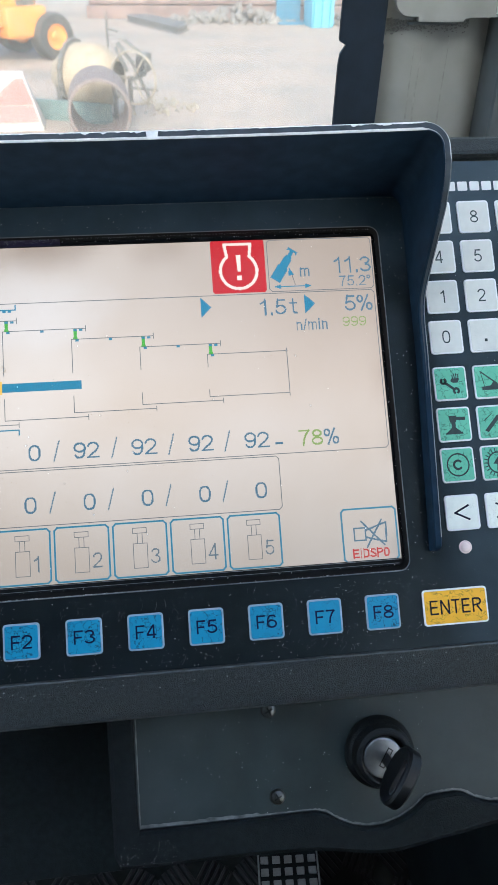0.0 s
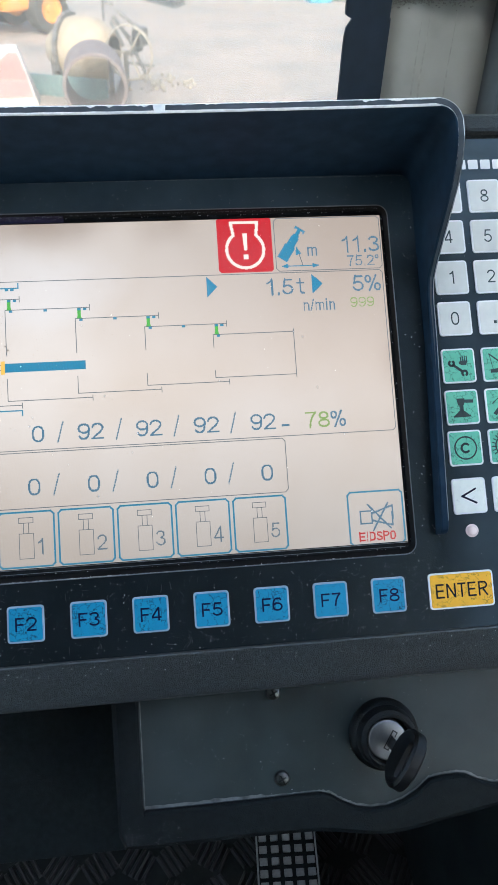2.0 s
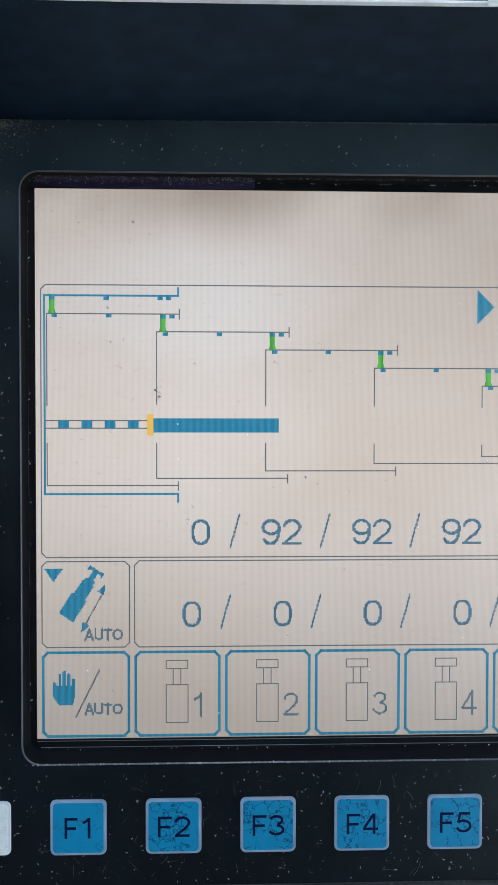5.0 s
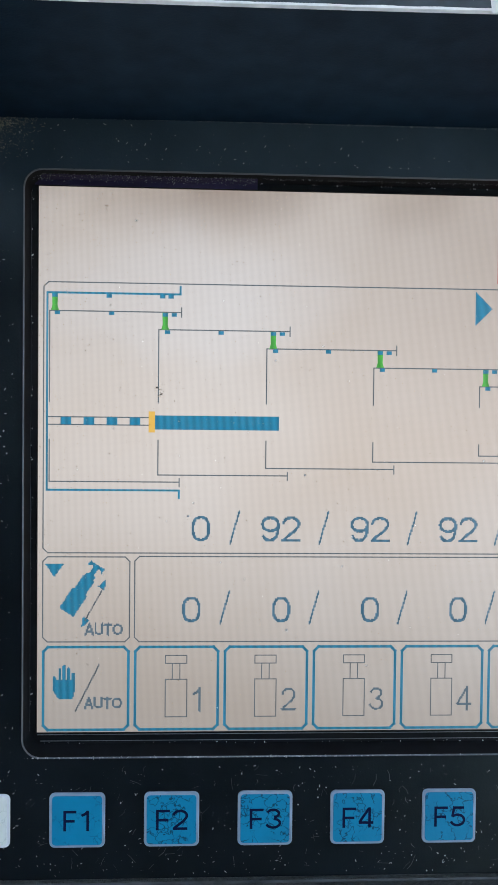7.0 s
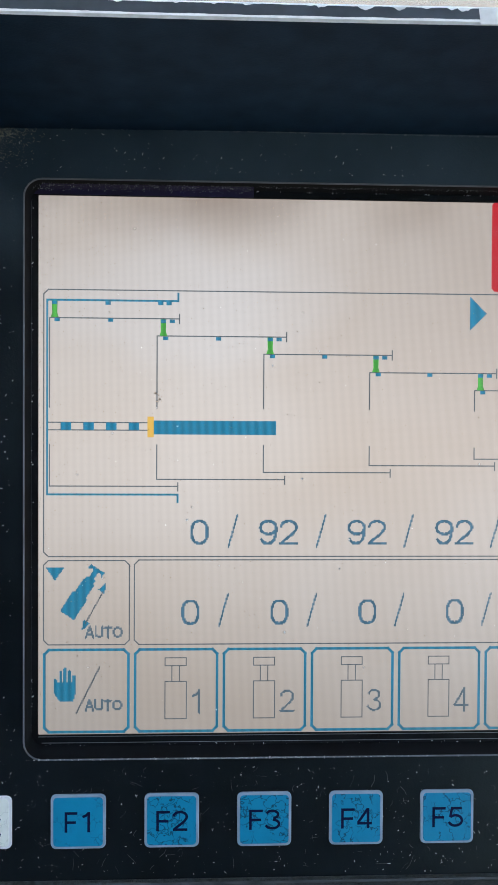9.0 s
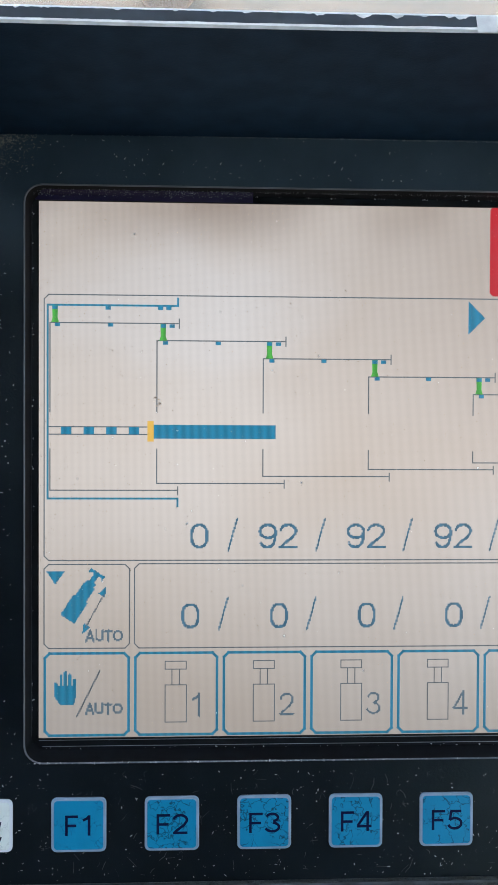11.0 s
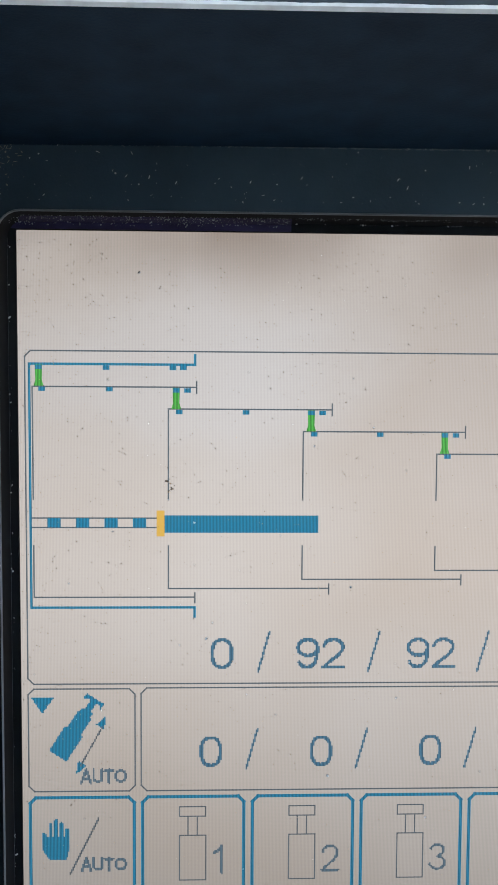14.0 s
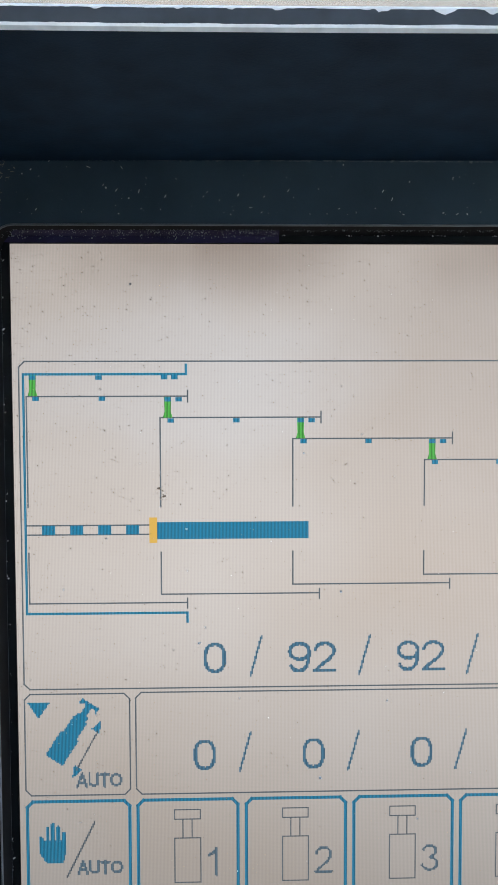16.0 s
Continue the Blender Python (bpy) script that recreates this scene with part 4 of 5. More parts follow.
def jack_sym():
    bm = patch([(-0.26, 0.42), (0.14, 0.42), (0.14, 0.36), (0.56, 0.34), (0.56, 0.18), (0.12, 0.2), (0.1, 0.1), (-0.2, 0.1)], 0.07)
    patch([(-0.14, 0.12), (0.06, 0.12), (0.06, -0.2), (-0.14, -0.2)], 0.0703, bm)
    patch([(-0.16, -0.18), (0.08, -0.18), (0.34, -0.4), (-0.42, -0.4)], 0.0706, bm)
    return patch([(-0.46, -0.4), (0.38, -0.4), (0.38, -0.48), (-0.46, -0.48)], 0.0709, bm)


def boom_sym():
    bm = patch([(-0.5, -0.38), (-0.34, -0.48), (0.3, 0.2), (0.5, 0.3), (0.4, 0.42), (0.14, 0.32)], 0.07)
    return stroke([(-0.5, 0.1), (-0.1, 0.42)], 0.02, 0.0705, bm)


def chevron(side):
    return sym([(0.3 * side, 0.32), (-0.36 * side, 0.0), (0.3 * side, -0.34)], half=0.045)


TURN_KEYS, BASE = 0.84, (13.85, 3.05)
ROWS = [(19.03, "789", GREY), (16.98, "456", GREY), (14.94, "123", GREY), (12.90, "0. ", GREY), (10.58, (wrench, crane_sym, None), GREEN),
        (8.57, (jack_sym, boom_sym, None), GREEN), (6.61, (c_symbol, sun_symbol, None), GREEN), (4.34, (chevron(1), chevron(-1), None), WHITE)]
for v, legends, face in ROWS:
    for c in range(3):
        u = BASE[0] + 2.0 * c + math.tan(radians(TURN_KEYS)) * (v - BASE[1])
        text = legends[c]
        if c == 2:
            text = ""
        key(u, v, 1.66, 1.68, face, text, 0.64, ink=SOFT_INK if face in (GREEN, GREY) else INK, turn=-0.5)
part("led", lathe([(0.31, -0.02), (0.31, 0.03), (0.27, 0.05), (0.25, 0.03), (0.23, 0.07), (0.17, 0.12), (0.06, 0.14)], (13.85, 2.71), 24), LED, monitor, "pale round indicator lamp", smooth=True)
# maker's mark: plain white blocks
for i in range(9):
    u = 13.55 + 0.63 * i
    part("mark_block", prism(rounded(u, 20.43, u + 0.5, 20.91, 0.05, 2), -0.01, 0.012), WHITE_INK, monitor)

# dust, grit and scratches
def specks(n, place, smallest, largest, w, stretch=1.0):
    bm = bmesh.new()
    for i in range(n):
        u, v = place()
        r = smallest + (largest - smallest) * rng.random() ** 2.5
        a0, st = rng.uniform(0, 6.28), rng.uniform(1, stretch)
        k = rng.choice((4, 5, 6))
        turn = rng.uniform(0, 3.14)
        pts = []
        for j in range(k):
            a = a0 + 6.283 * j / k
            x, y = r * st * math.cos(a) * rng.uniform(0.6, 1), r / st * math.sin(a) * rng.uniform(0.6, 1)
            pts.append((u + x * math.cos(turn) - y * math.sin(turn), v + x * math.sin(turn) + y * math.cos(turn)))
        patch(pts, w + 0.0012 * (i % 5), bm)
    return bm


def frame_place():
    side = rng.random()
    if side < 0.6:
        return rng.uniform(-12.3, 12.3), rng.uniform(-1.6, 1.6)
    if side < 0.75:
        return rng.uniform(-12.3, 12.3), 18.95 + 1.3 * rng.random() ** 1.6
    if side < 0.88:
        return rng.uniform(-12.3, -11.3), rng.uniform(1, 20)
    return rng.uniform(11.4, 12.3), rng.uniform(1, 20)


tagged(part("dust", specks(1350, frame_place, 0.004, 0.032, 0.012, 2.6), DUST, monitor, "pale dust and grit on the black foil"), kind="stuff")
def gasket_place():
    s = rng.random()
    if s < 0.6:
        return rng.uniform(-10.9, 10.9), 18.56 + 0.12 * rng.random()
    if s < 0.8:
        return rng.uniform(-10.9, 10.9), rng.uniform(1.97, 2.15)
    return rng.choice((-10.92, 10.97)) + rng.uniform(-0.06, 0.06), rng.uniform(2, 18.5)


tagged(part("dust", specks(760, gasket_place, 0.006, 0.036, -0.392, 1.8), DUST, monitor, "pale grit in the gasket round the screen"), kind="stuff")


def violet_place():
    return -10.85 + 6.4 * rng.random(), 18.60 - 0.16 * rng.random() ** 1.8


tagged(part("dust", specks(520, violet_place, 0.004, 0.026, -0.19, 1.6), SEAM_DUST, monitor, "grey dust on the violet strip"), kind="stuff")
tagged(part("dust", specks(900, lambda: (rng.uniform(-10.8, 10.8), 18.655 - 0.05 * rng.random() ** 2), 0.006, 0.022, -0.17, 2.6), SEAM_DUST, monitor, "grey dust along the top of the recess"), kind="stuff")


def rim_place():
    return rng.gauss(0, 5.5) % 22 - 11 if rng.random() < 0.5 else max(-10.6, min(10.6, rng.gauss(-4.5, 2.5))), 1.865 + 0.02 * rng.random()


tagged(part("dust", specks(420, rim_place, 0.008, 0.034, 0.037, 2.5), DUST, monitor, "grit lying along the screen rim"), kind="stuff")
tagged(part("grit", specks(7500, lambda: (-10.7 + 21.5 * rng.random() ** 1.6, 2.5 + 15.8 * rng.random() ** 0.72), 0.0035, 0.019, -0.428, 1.45), DIRT, monitor, "small brown dirt specks on the screen"), kind="stuff")
tagged(part("grit", specks(110, lambda: (rng.uniform(-10.6, 10.7), rng.uniform(2.5, 18.3)), 0.008, 0.045, -0.427, 1.6), DUST, monitor, "small white specks on the screen"), kind="stuff")
scr = bmesh.new()
for i in range(150):
    u, v = rng.uniform(-12.2, 12.5), rng.uniform(-1.55, 1.5)
    a, ln = rng.gauss(1.2, 0.8), rng.uniform(0.06, 0.36)
    mid = (u + ln * 0.5 * math.cos(a) + rng.uniform(-0.05, 0.05), v + ln * 0.5 * math.sin(a))
    end = (u + ln * math.cos(a), min(1.6, max(-1.65, v + ln * math.sin(a))))
    if -1.6 < mid[1] < 1.6:
        stroke([(u, v), mid, end], rng.uniform(0.002, 0.006), 0.006 + 0.0008 * (i % 4), scr)
SCUFF = material("grey_brown_scuff", (0.27, 0.25, 0.20), rough=0.8, vary=0.4, scale=500)
SCRATCH = material("grey_scratch", (0.11, 0.115, 0.12), rough=0.7, vary=0.3, scale=500)
tagged(part("scratches", scr, SCRATCH, monitor, "fine grey scratches in the foil"), kind="stuff")


def lip_place():
    f = rng.random()
    return rng.uniform(-12, 16), -1.9 - 1.35 * f


lip = bmesh.new()
for i in range(700):
    u, v = lip_place()
    w = 0.13 - (-1.86 - v) / 1.44 * 0.24
    r = 0.006 + 0.026 * rng.random() ** 4
    patch([(u + r * math.cos(a) * rng.uniform(0.5, 1.3), v + r * math.sin(a) * rng.uniform(0.5, 1.3)) for a in (0.3, 1.6, 2.8, 4.1, 5.3)], w, lip)
tagged(part("dust", lip, DUST, monitor, "pale specks on the textured lower edge"), kind="stuff")
tagged(part("dust", specks(220, lambda: (rng.uniform(12.9, 19), rng.uniform(-1.5, 21.5)), 0.005, 0.02, 0.012, 1.8), DUST, monitor, "fine dust between the keys"), kind="stuff")


def seam_place():
    return rng.uniform(-12.3, 12.3), 20.16 + 0.03 * rng.random()


tagged(part("dust", specks(1500, seam_place, 0.006, 0.024, 0.012, 3.0), SEAM_DUST, monitor, "grey dust lying in the seam under the hood"), kind="stuff")


def scuff_place():
    return -12.36 + abs(rng.gauss(0, 0.65)), 20.15 - abs(rng.gauss(0, 0.3)) - (0.9 * rng.random() if rng.random() < 0.25 else 0)


tagged(part("scuff", specks(1500, scuff_place, 0.005, 0.030, 0.012, 3.5), SCUFF, monitor, "brown scuffed dirt in the corner of the foil"), kind="stuff")
tagged(part("grit", specks(14, lambda: (S(106, 178)[0] + rng.gauss(0, 0.06), S(106, 178)[1] + rng.gauss(0, 0.09)), 0.015, 0.05, -0.4265, 1.5), CRUMB, monitor, "brown crumb stuck to the screen"), kind="stuff")


# ---- the ignition panel under the monitor ----
WAVE = [(-2.19, -9.07), (0.09, -9.08), (3.08, -9.08), (5.46, -9.06), (6.06, -9.07), (6.55, -9.21), (7.15, -9.60), (7.75, -9.87), (8.44, -10.02), (9.24, -10.01), (10.03, -9.80), (10.73, -9.46), (11.12, -9.16), (11.37, -8.98), (11.82, -8.91), (12.81, -8.86), (13.21, -8.94), (13.81, -9.26), (14.50, -9.49), (15.99, -9.57), (19.47, -9.58)]


def lower_outline(u):
    return -10.68 - 0.55 * math.exp(-((u - 9.3) / 2.6) ** 2) + (0.25 if u > 13 else 0) * min(1, (u - 13) / 2)


switch_unit = thing("switch_unit", "dark metal switch plate in a black moulded dash frame", "switch unit", PANEL)
part("plate", prism([(-2.22, -3.1)] + WAVE + [(19.5, -3.2)], -2.6, -2.12), PLATE, switch_unit, "dark painted plate, dusty, with rubbed edges")
rows = []
for (u, v), (ou, ov) in [((-2.2, -3.1), (-3.44, -3.1)), ((-2.2, -5.9), (-3.4, -5.9)), ((-2.2, -8.75), (-3.35, -10.05)), ((-2.14, -9.03), (-3.1, -10.6))] + [((u, v), (u, lower_outline(u))) for u, v in WAVE]:
    du, dv = ou - u, ov - v
    n = math.hypot(du, dv)
    eu, ev = du / n, dv / n
    rows.append([P(u, v, -2.3), P(u, v, -1.8), P(u + eu * 0.1, v + ev * 0.1, -1.7), P(ou - eu * 0.25, ov - ev * 0.25, -1.7), P(ou, ov, -1.95), P(ou, ov, -3.6)])
part("frame", rings_mesh(rows, closed=False), FRAME_PL, switch_unit, "black moulded frame with a wavy lower edge", smooth=True)
RUBBED = material("rubbed_plate_edge", (0.17, 0.175, 0.17), rough=0.6, vary=0.5, scale=250)
edge = bmesh.new()
seq = []
for (a, b), (c, d) in zip(WAVE, WAVE[1:]):
    for i in range(12):
        seq.append((a + (c - a) * i / 12, b + (d - b) * i / 12))
lo = []
for u, v in seq:
    h = 0.05 + 0.05 * abs(noise.noise((u * 1.3, 4, 0))) + 0.03 * noise.noise((u * 7, 2, 0))
    h *= 2.3 if u < 3.4 else (0.9 if u < 6.2 else 1.5)
    lo.append((P(u, v + 0.04, -2.112), P(u, v + 0.05 + max(0.015, h), -2.112)))
rings_mesh(lo, closed=False, bm=edge)
rings_mesh([(P(-2.16, -9.05 + 0.2 * i, -2.112), P(-2.1 + 0.03 * noise.noise((i * 0.7, 0, 1)), -9.2 + 0.2 * i, -2.112)) for i in range(28)], closed=False, bm=edge)
part("rubbed_edge", edge, RUBBED, switch_unit, "pale rubbed line along the plate's edge")


grit = bmesh.new()
for i in range(270):
    near = i < 70
    u, v = (rng.uniform(-3.1, -0.5), rng.uniform(-10.5, -9.5)) if near else (rng.uniform(-2, 12), rng.uniform(-9.0, -3.8))
    r = 0.006 + 0.022 * rng.random() ** 3
    patch([(u + r * math.cos(a) * rng.uniform(0.5, 1.3), v + r * math.sin(a) * rng.uniform(0.5, 1.3)) for a in (0.3, 1.6, 2.8, 4.1, 5.3)], -1.692 if near else -2.113, grit)
tagged(part("dust", grit, DUST, switch_unit, "pale specks on the plate and its frame"), kind="stuff")


def screw(u, v):
    s = thing("screw", "small dull pan-head cross screw in the plate", "screw", PANEL, "plate screws")
    part("head", lathe([(0.36, -2.12), (0.36, -2.05), (0.3, -1.93), (0.17, -1.87), (0.03, -1.86)], (u, v), 20), STEEL, s, smooth=True)
    slot = stroke([(u - 0.15, v - 0.07), (u + 0.15, v + 0.07)], 0.034, -1.855)
    stroke([(u - 0.07, v + 0.15), (u + 0.07, v - 0.15)], 0.034, -1.854, slot)
    part("cross_slot", slot, RUBBER, s)


screw(4.31, -8.26)
screw(4.16, -4.32)

LOCK = (9.33, -6.68)
lock = thing("ignition_lock", "black ignition lock with chrome barrel in the plate", "lock", PANEL)
COLLAR = material("dusty_black_collar", (0.006, 0.0075, 0.0085), spec=0.22, rough=0.55, vary=0.5, scale=400, bump=0.4, bump_scale=1500, stain=(0.022, 0.024, 0.025), stain_scale=160, stain_amount=0.6)
part("bezel", lathe([(1.66, -2.12), (1.68, -2.0), (1.62, -1.7), (1.5, -1.55), (1.45, -1.5), (1.42, -1.2), (1.34, -0.95), (1.16, -0.84), (1.06, -0.86), (0.98, -1.1)], LOCK, 48, cap=False), COLLAR, lock, "stepped black collar", smooth=True)
part("barrel", lathe([(0.93, -1.4), (0.91, -0.92), (0.88, -0.885), (0.83, -0.87), (0.5, -0.87), (0.02, -0.87)], (LOCK[0] - 0.12, LOCK[1] + 0.03), 40), CHROME, lock, "chrome lock barrel", smooth=True)

ignition_key = thing("ignition_key", "black plastic ignition key standing in the lock", "key", PANEL)
ka = radians(56)
kd = (math.cos(ka), math.sin(ka))


def kp(s, w, t):
    """Along the key's width, outwards, and through its thickness."""
    sag = 0.14 * min(1.0, max(0.0, (w - 0.2) / 0.6))
    return P(LOCK[0] + kd[0] * s - kd[1] * t, LOCK[1] - sag + kd[1] * s + kd[0] * t, w)


def key_head():
    n = 36
    out_ring, in_ring = [], []
    for i in range(n):
        a = 2 * math.pi * i / n
        c, s = math.cos(a), math.sin(a)
        out_ring.append((1.3 * math.copysign(abs(c) ** 0.8, c), 1.4 + 1.08 * math.copysign(abs(s) ** 0.8, s)))
        in_ring.append((0.8 * math.copysign(abs(c) ** 0.6, c), 1.66 + 0.28 * math.copysign(abs(s) ** 0.6, s)))
    rings = []
    for ring_, k, t in ((in_ring, 1, -0.2), (out_ring, 0.9, -0.3), (out_ring, 1, -0.2), (out_ring, 1, 0.2), (out_ring, 0.9, 0.3), (in_ring, 1, 0.2), (in_ring, 1, -0.2)):
        rings.append([kp(s * k, 1.45 + (w - 1.45) * k if k != 1 else w, t) for s, w in ring_])
    return rings_mesh(rings)


slot_uv = [(LOCK[0] + kd[0] * a - kd[1] * b, LOCK[1] + kd[1] * a + kd[0] * b) for a, b in ((-0.42, -0.11), (0.46, -0.11), (0.46, 0.11), (-0.42, 0.11))]
part("keyway", stroke(slot_uv, 0.028, -0.852, close=True), RUBBER, lock, "dark edge of the keyway")
part("head", key_head(), RUBBER, ignition_key, "oval black head with a slot", smooth=True)
part("blade", rings_mesh([[kp(s, w, t) for s, t in ((-0.24, -0.06), (0.24, -0.06), (0.24, 0.06), (-0.24, 0.06))] for w in (-0.9, 0.7)], cap=True), STEEL, ignition_key, "flat metal blade")

recess = tagged(link_mesh("dash_recess", slab(-40, -13.0, -3.1, -2.6, -8.4, -7.6, 0.1), FRAME_PL), "dark plain panel under the monitor", "panel", kind="structure")
recess.matrix_basis = PANEL
dash = tagged(link_mesh("dashboard", slab(-55, -10.2, 21.5, 20.5, -14, -8.05, 0.2), FRAME_PL), "black dashboard body behind the monitor", "dashboard", kind="structure")
dash.matrix_basis = PANEL

# ---- the cab ----
X0, X1, Y0, Y1, ZT = -0.80, 0.3126, -0.95, 0.44, 1.55


def structure(name, bm, mat, label, category, smooth=False):
    return tagged(link_mesh(name, bm, mat, smooth), label, category, kind="structure")


floor = structure("floor", box(X0, Y0, -0.04, X1, Y1, 0.0), TREAD, "dark worn tread-plate cab floor", "floor")
bars = bmesh.new()
pitch = 0.042
for i in range(-10, 9):
    for j in range(-6, 8):
        cx, cy, a = i * pitch + 0.018, j * pitch + 0.12, radians(58 if (i + j) % 2 else -58)
        for k in range(5):
            off = (k - 2) * 0.0075
            ln = 0.0140 if k in (0, 4) else 0.0168
            m = Matrix.Translation((cx - off * math.sin(a), cy + off * math.cos(a), 0)) @ Matrix.Rotation(a, 4, "Z")
            top = [(ln * s * 0.85, q * 0.0012, 0.0016) for s, q in ((-1, -1), (1, -1), (1, 1), (-1, 1))]
            bot = [(ln * s, q * 0.0026, 0.0) for s, q in ((-1, -1), (1, -1), (1, 1), (-1, 1))]
            tv = [bars.verts.new(m @ Vector(p)) for p in top]
            bv = [bars.verts.new(m @ Vector(p)) for p in bot]
            bars.faces.new(tv)
            for q in range(4):
                bars.faces.new((bv[q], bv[(q + 1) % 4], tv[(q + 1) % 4], tv[q]))
BAR = material("rubbed_tread_bars", (0.015, 0.0165, 0.018), spec=0.3, rough=0.5, vary=0.3, scale=120)
tagged(part("tread_bars", bars, BAR, floor, "raised rubbed bars of the tread plate"), kind="stuff")

pedal = thing("pedal", "worn metal accelerator pedal with square studs on the floor", "pedal", pose(0.0895, 0.053, 0.068, 14, 0, -3))
part("plate", box(-0.031, 0, -0.006, 0.031, 0.19, 0.0, bevel=0.0015), FRAME_PL, pedal)
stud = box(-0.0040, -0.0035, 0, 0.0040, 0.0035, 0.003, bevel=0.0008)
first = part("stud", stud, PEDAL, pedal)
first.matrix_basis = Matrix.Translation((-0.0244, 0.006, 0))
for i in range(5):
    for j in range(17):
        if i or j:
            o = new("stud", first.data)
            o.parent, o.matrix_basis = pedal, Matrix.Translation((-0.0244 + 0.0122 * i, 0.006 + 0.0109 * j, 0))
for q in (-1, 1):
    part("side_rail", box(q * 0.0305 - 0.0008, 0, -0.004, q * 0.0305 + 0.0008, 0.19, 0.0015), PEDAL, pedal)
part("bracket", box(-0.02, 0.01, -0.068, 0.02, 0.12, -0.005), FRAME_PL, pedal)

structure("wall_front", box(X0, Y1, -0.04, X1 + 0.04, Y1 + 0.05, 0.5), BEIGE, "grey-beige lower front wall of the cab", "wall")
structure("wall_header", box(X0, Y1, 1.46, X1 + 0.04, Y1 + 0.05, ZT + 0.04), BEIGE, "grey-beige header above the windscreen", "wall")
# unseen rear wall, kept dark to hold down reflections in the panel
REAR_DARK = material("dark_unseen_wall", (0.035, 0.037, 0.040), rough=0.8, vary=0.1, scale=60, bump=0.2, stain=(0.045, 0.046, 0.048), stain_scale=5)
structure("wall_back", box(X0 - 0.04, Y0 - 0.04, -0.04, X1 + 0.04, Y0, ZT + 0.04), REAR_DARK, "unseen rear cab wall, dark to cut reflections", "wall")


# window openings here are sized for the light inside the cab
def side_wall(name, x0, x1, y0, y1):
    bm = box(x0, Y0, -0.04, x1, y0, ZT + 0.04)
    box(x0, y0, -0.04, x1, y1, 0.45, bm)
    box(x0, y0, 1.5, x1, y1, ZT + 0.04, bm)
    box(x0, y1, -0.04, x1, Y1, ZT + 0.04, bm)
    return structure(name, bm, BEIGE, "grey-beige side wall of the cab with a window", "wall")


side_wall("wall_left", X0 - 0.04, X0, -0.7, 0.36)
side_wall("wall_right", X1, X1 + 0.04, -0.8, 0.33)
# unseen roof; its hatch is sized to let sky light onto the panel
rf = box(X0, Y0, ZT, X1, -0.42, ZT + 0.04)
box(X0, 0.32, ZT, X1, Y1, ZT + 0.04, rf)
box(X0, -0.42, ZT, X0 + 0.06, 0.32, ZT + 0.04, rf)
box(X1 - 0.05, -0.42, ZT, X1, 0.32, ZT + 0.04, rf)
structure("ceiling", rf, BEIGE, "unseen grey-beige cab roof, hatch sized to admit sky light", "ceiling")
structure("cab_base", box(X0, Y0, -1.9, X1, Y1, -0.05), FRAME_PL, "plain dark body under the cab", "base")

GLASS = bpy.data.materials.new("clear_glass")
GLASS.use_nodes = True
gb = GLASS.node_tree.nodes["Principled BSDF"]
gb.inputs["Roughness"].default_value, gb.inputs["IOR"].default_value, gb.inputs["Transmission Weight"].default_value = 0.0, 1.45, 1.0
gb.inputs["Base Color"].default_value = (0.97, 0.98, 0.98, 1)
DUSTY = GLASS.copy()
DUSTY.name = "dusty_windscreen"
dn = DUSTY.node_tree
dg = dn.nodes["Principled BSDF"]
dg.inputs["Roughness"].default_value = 0.032
film, blend, dust_tex, dust_map = dn.nodes.new("ShaderNodeBsdfTranslucent"), dn.nodes.new("ShaderNodeMixShader"), dn.nodes.new("ShaderNodeTexNoise"), dn.nodes.new("ShaderNodeMapRange")
film.inputs[0].default_value = (0.68, 0.59, 0.49, 1)
dust_tex.inputs["Scale"].default_value, dust_tex.inputs["Detail"].default_value = 9.0, 6
dust_map.inputs[3].default_value, dust_map.inputs[4].default_value = 0.13, 0.28
dn.links.new(dust_tex.outputs["Fac"], dust_map.inputs[0])
dn.links.new(dust_map.outputs[0], blend.inputs[0])
dn.links.new(dg.outputs[0], blend.inputs[1])
dn.links.new(film.outputs[0], blend.inputs[2])
dn.links.new(blend.outputs[0], dn.nodes["Material Output"].inputs["Surface"])
for name, b in (("window_1", (X0 + 0.01, Y1 + 0.02, 0.5, 0.2, Y1 + 0.025, 1.46)), ("window_2", (X0 - 0.022, -0.7, 0.45, X0 - 0.018, 0.36, 1.5)),
                ("window_3", (X1 + 0.018, -0.8, 0.45, X1 + 0.022, 0.33, 1.5)), ("window_4", (X0 + 0.06, -0.42, ZT + 0.018, X1 - 0.05, 0.32, ZT + 0.022))):
    g = structure(name, box(*b), DUSTY if name == "window_1" else GLASS, "clear cab window glass" if name != "window_1" else "dusty windscreen glass", "window")
    g.visible_shadow = False

# black box added to darken the lower right side of the cab
structure("dark_side_box", box(0.235, Y0, 0.0, X1 - 0.001, 0.40, 0.42, bevel=0.01), FRAME_PL, "black box along the lower side wall, added for darkness", "trim")

# windscreen corner: rubber seal, pillar cover, inner seal, and the bracket on it
seal = bmesh.new()
SEAL_SHAPE = [(0.1734, 0.4531), (0.1821, 0.7977), (0.1812, 0.7988), (0.1998, 1.5301), (0.1651, 1.5299), (0.1472, 0.8037), (0.1478, 0.8017), (0.1525, 0.7991), (0.1486, 0.7935), (0.1477, 0.7873), (0.1474, 0.7812), (0.1412, 0.4530)]
rings_mesh([[Vector((x + d, y, z)) for x, z in SEAL_SHAPE] for y, d in ((0.447, 0.018), (0.404, 0.0), (0.402, 0.0006))], cap=True, bm=seal)
structure("window_seal", seal, SEAL, "black rubber windscreen seal beside the pillar", "seal")


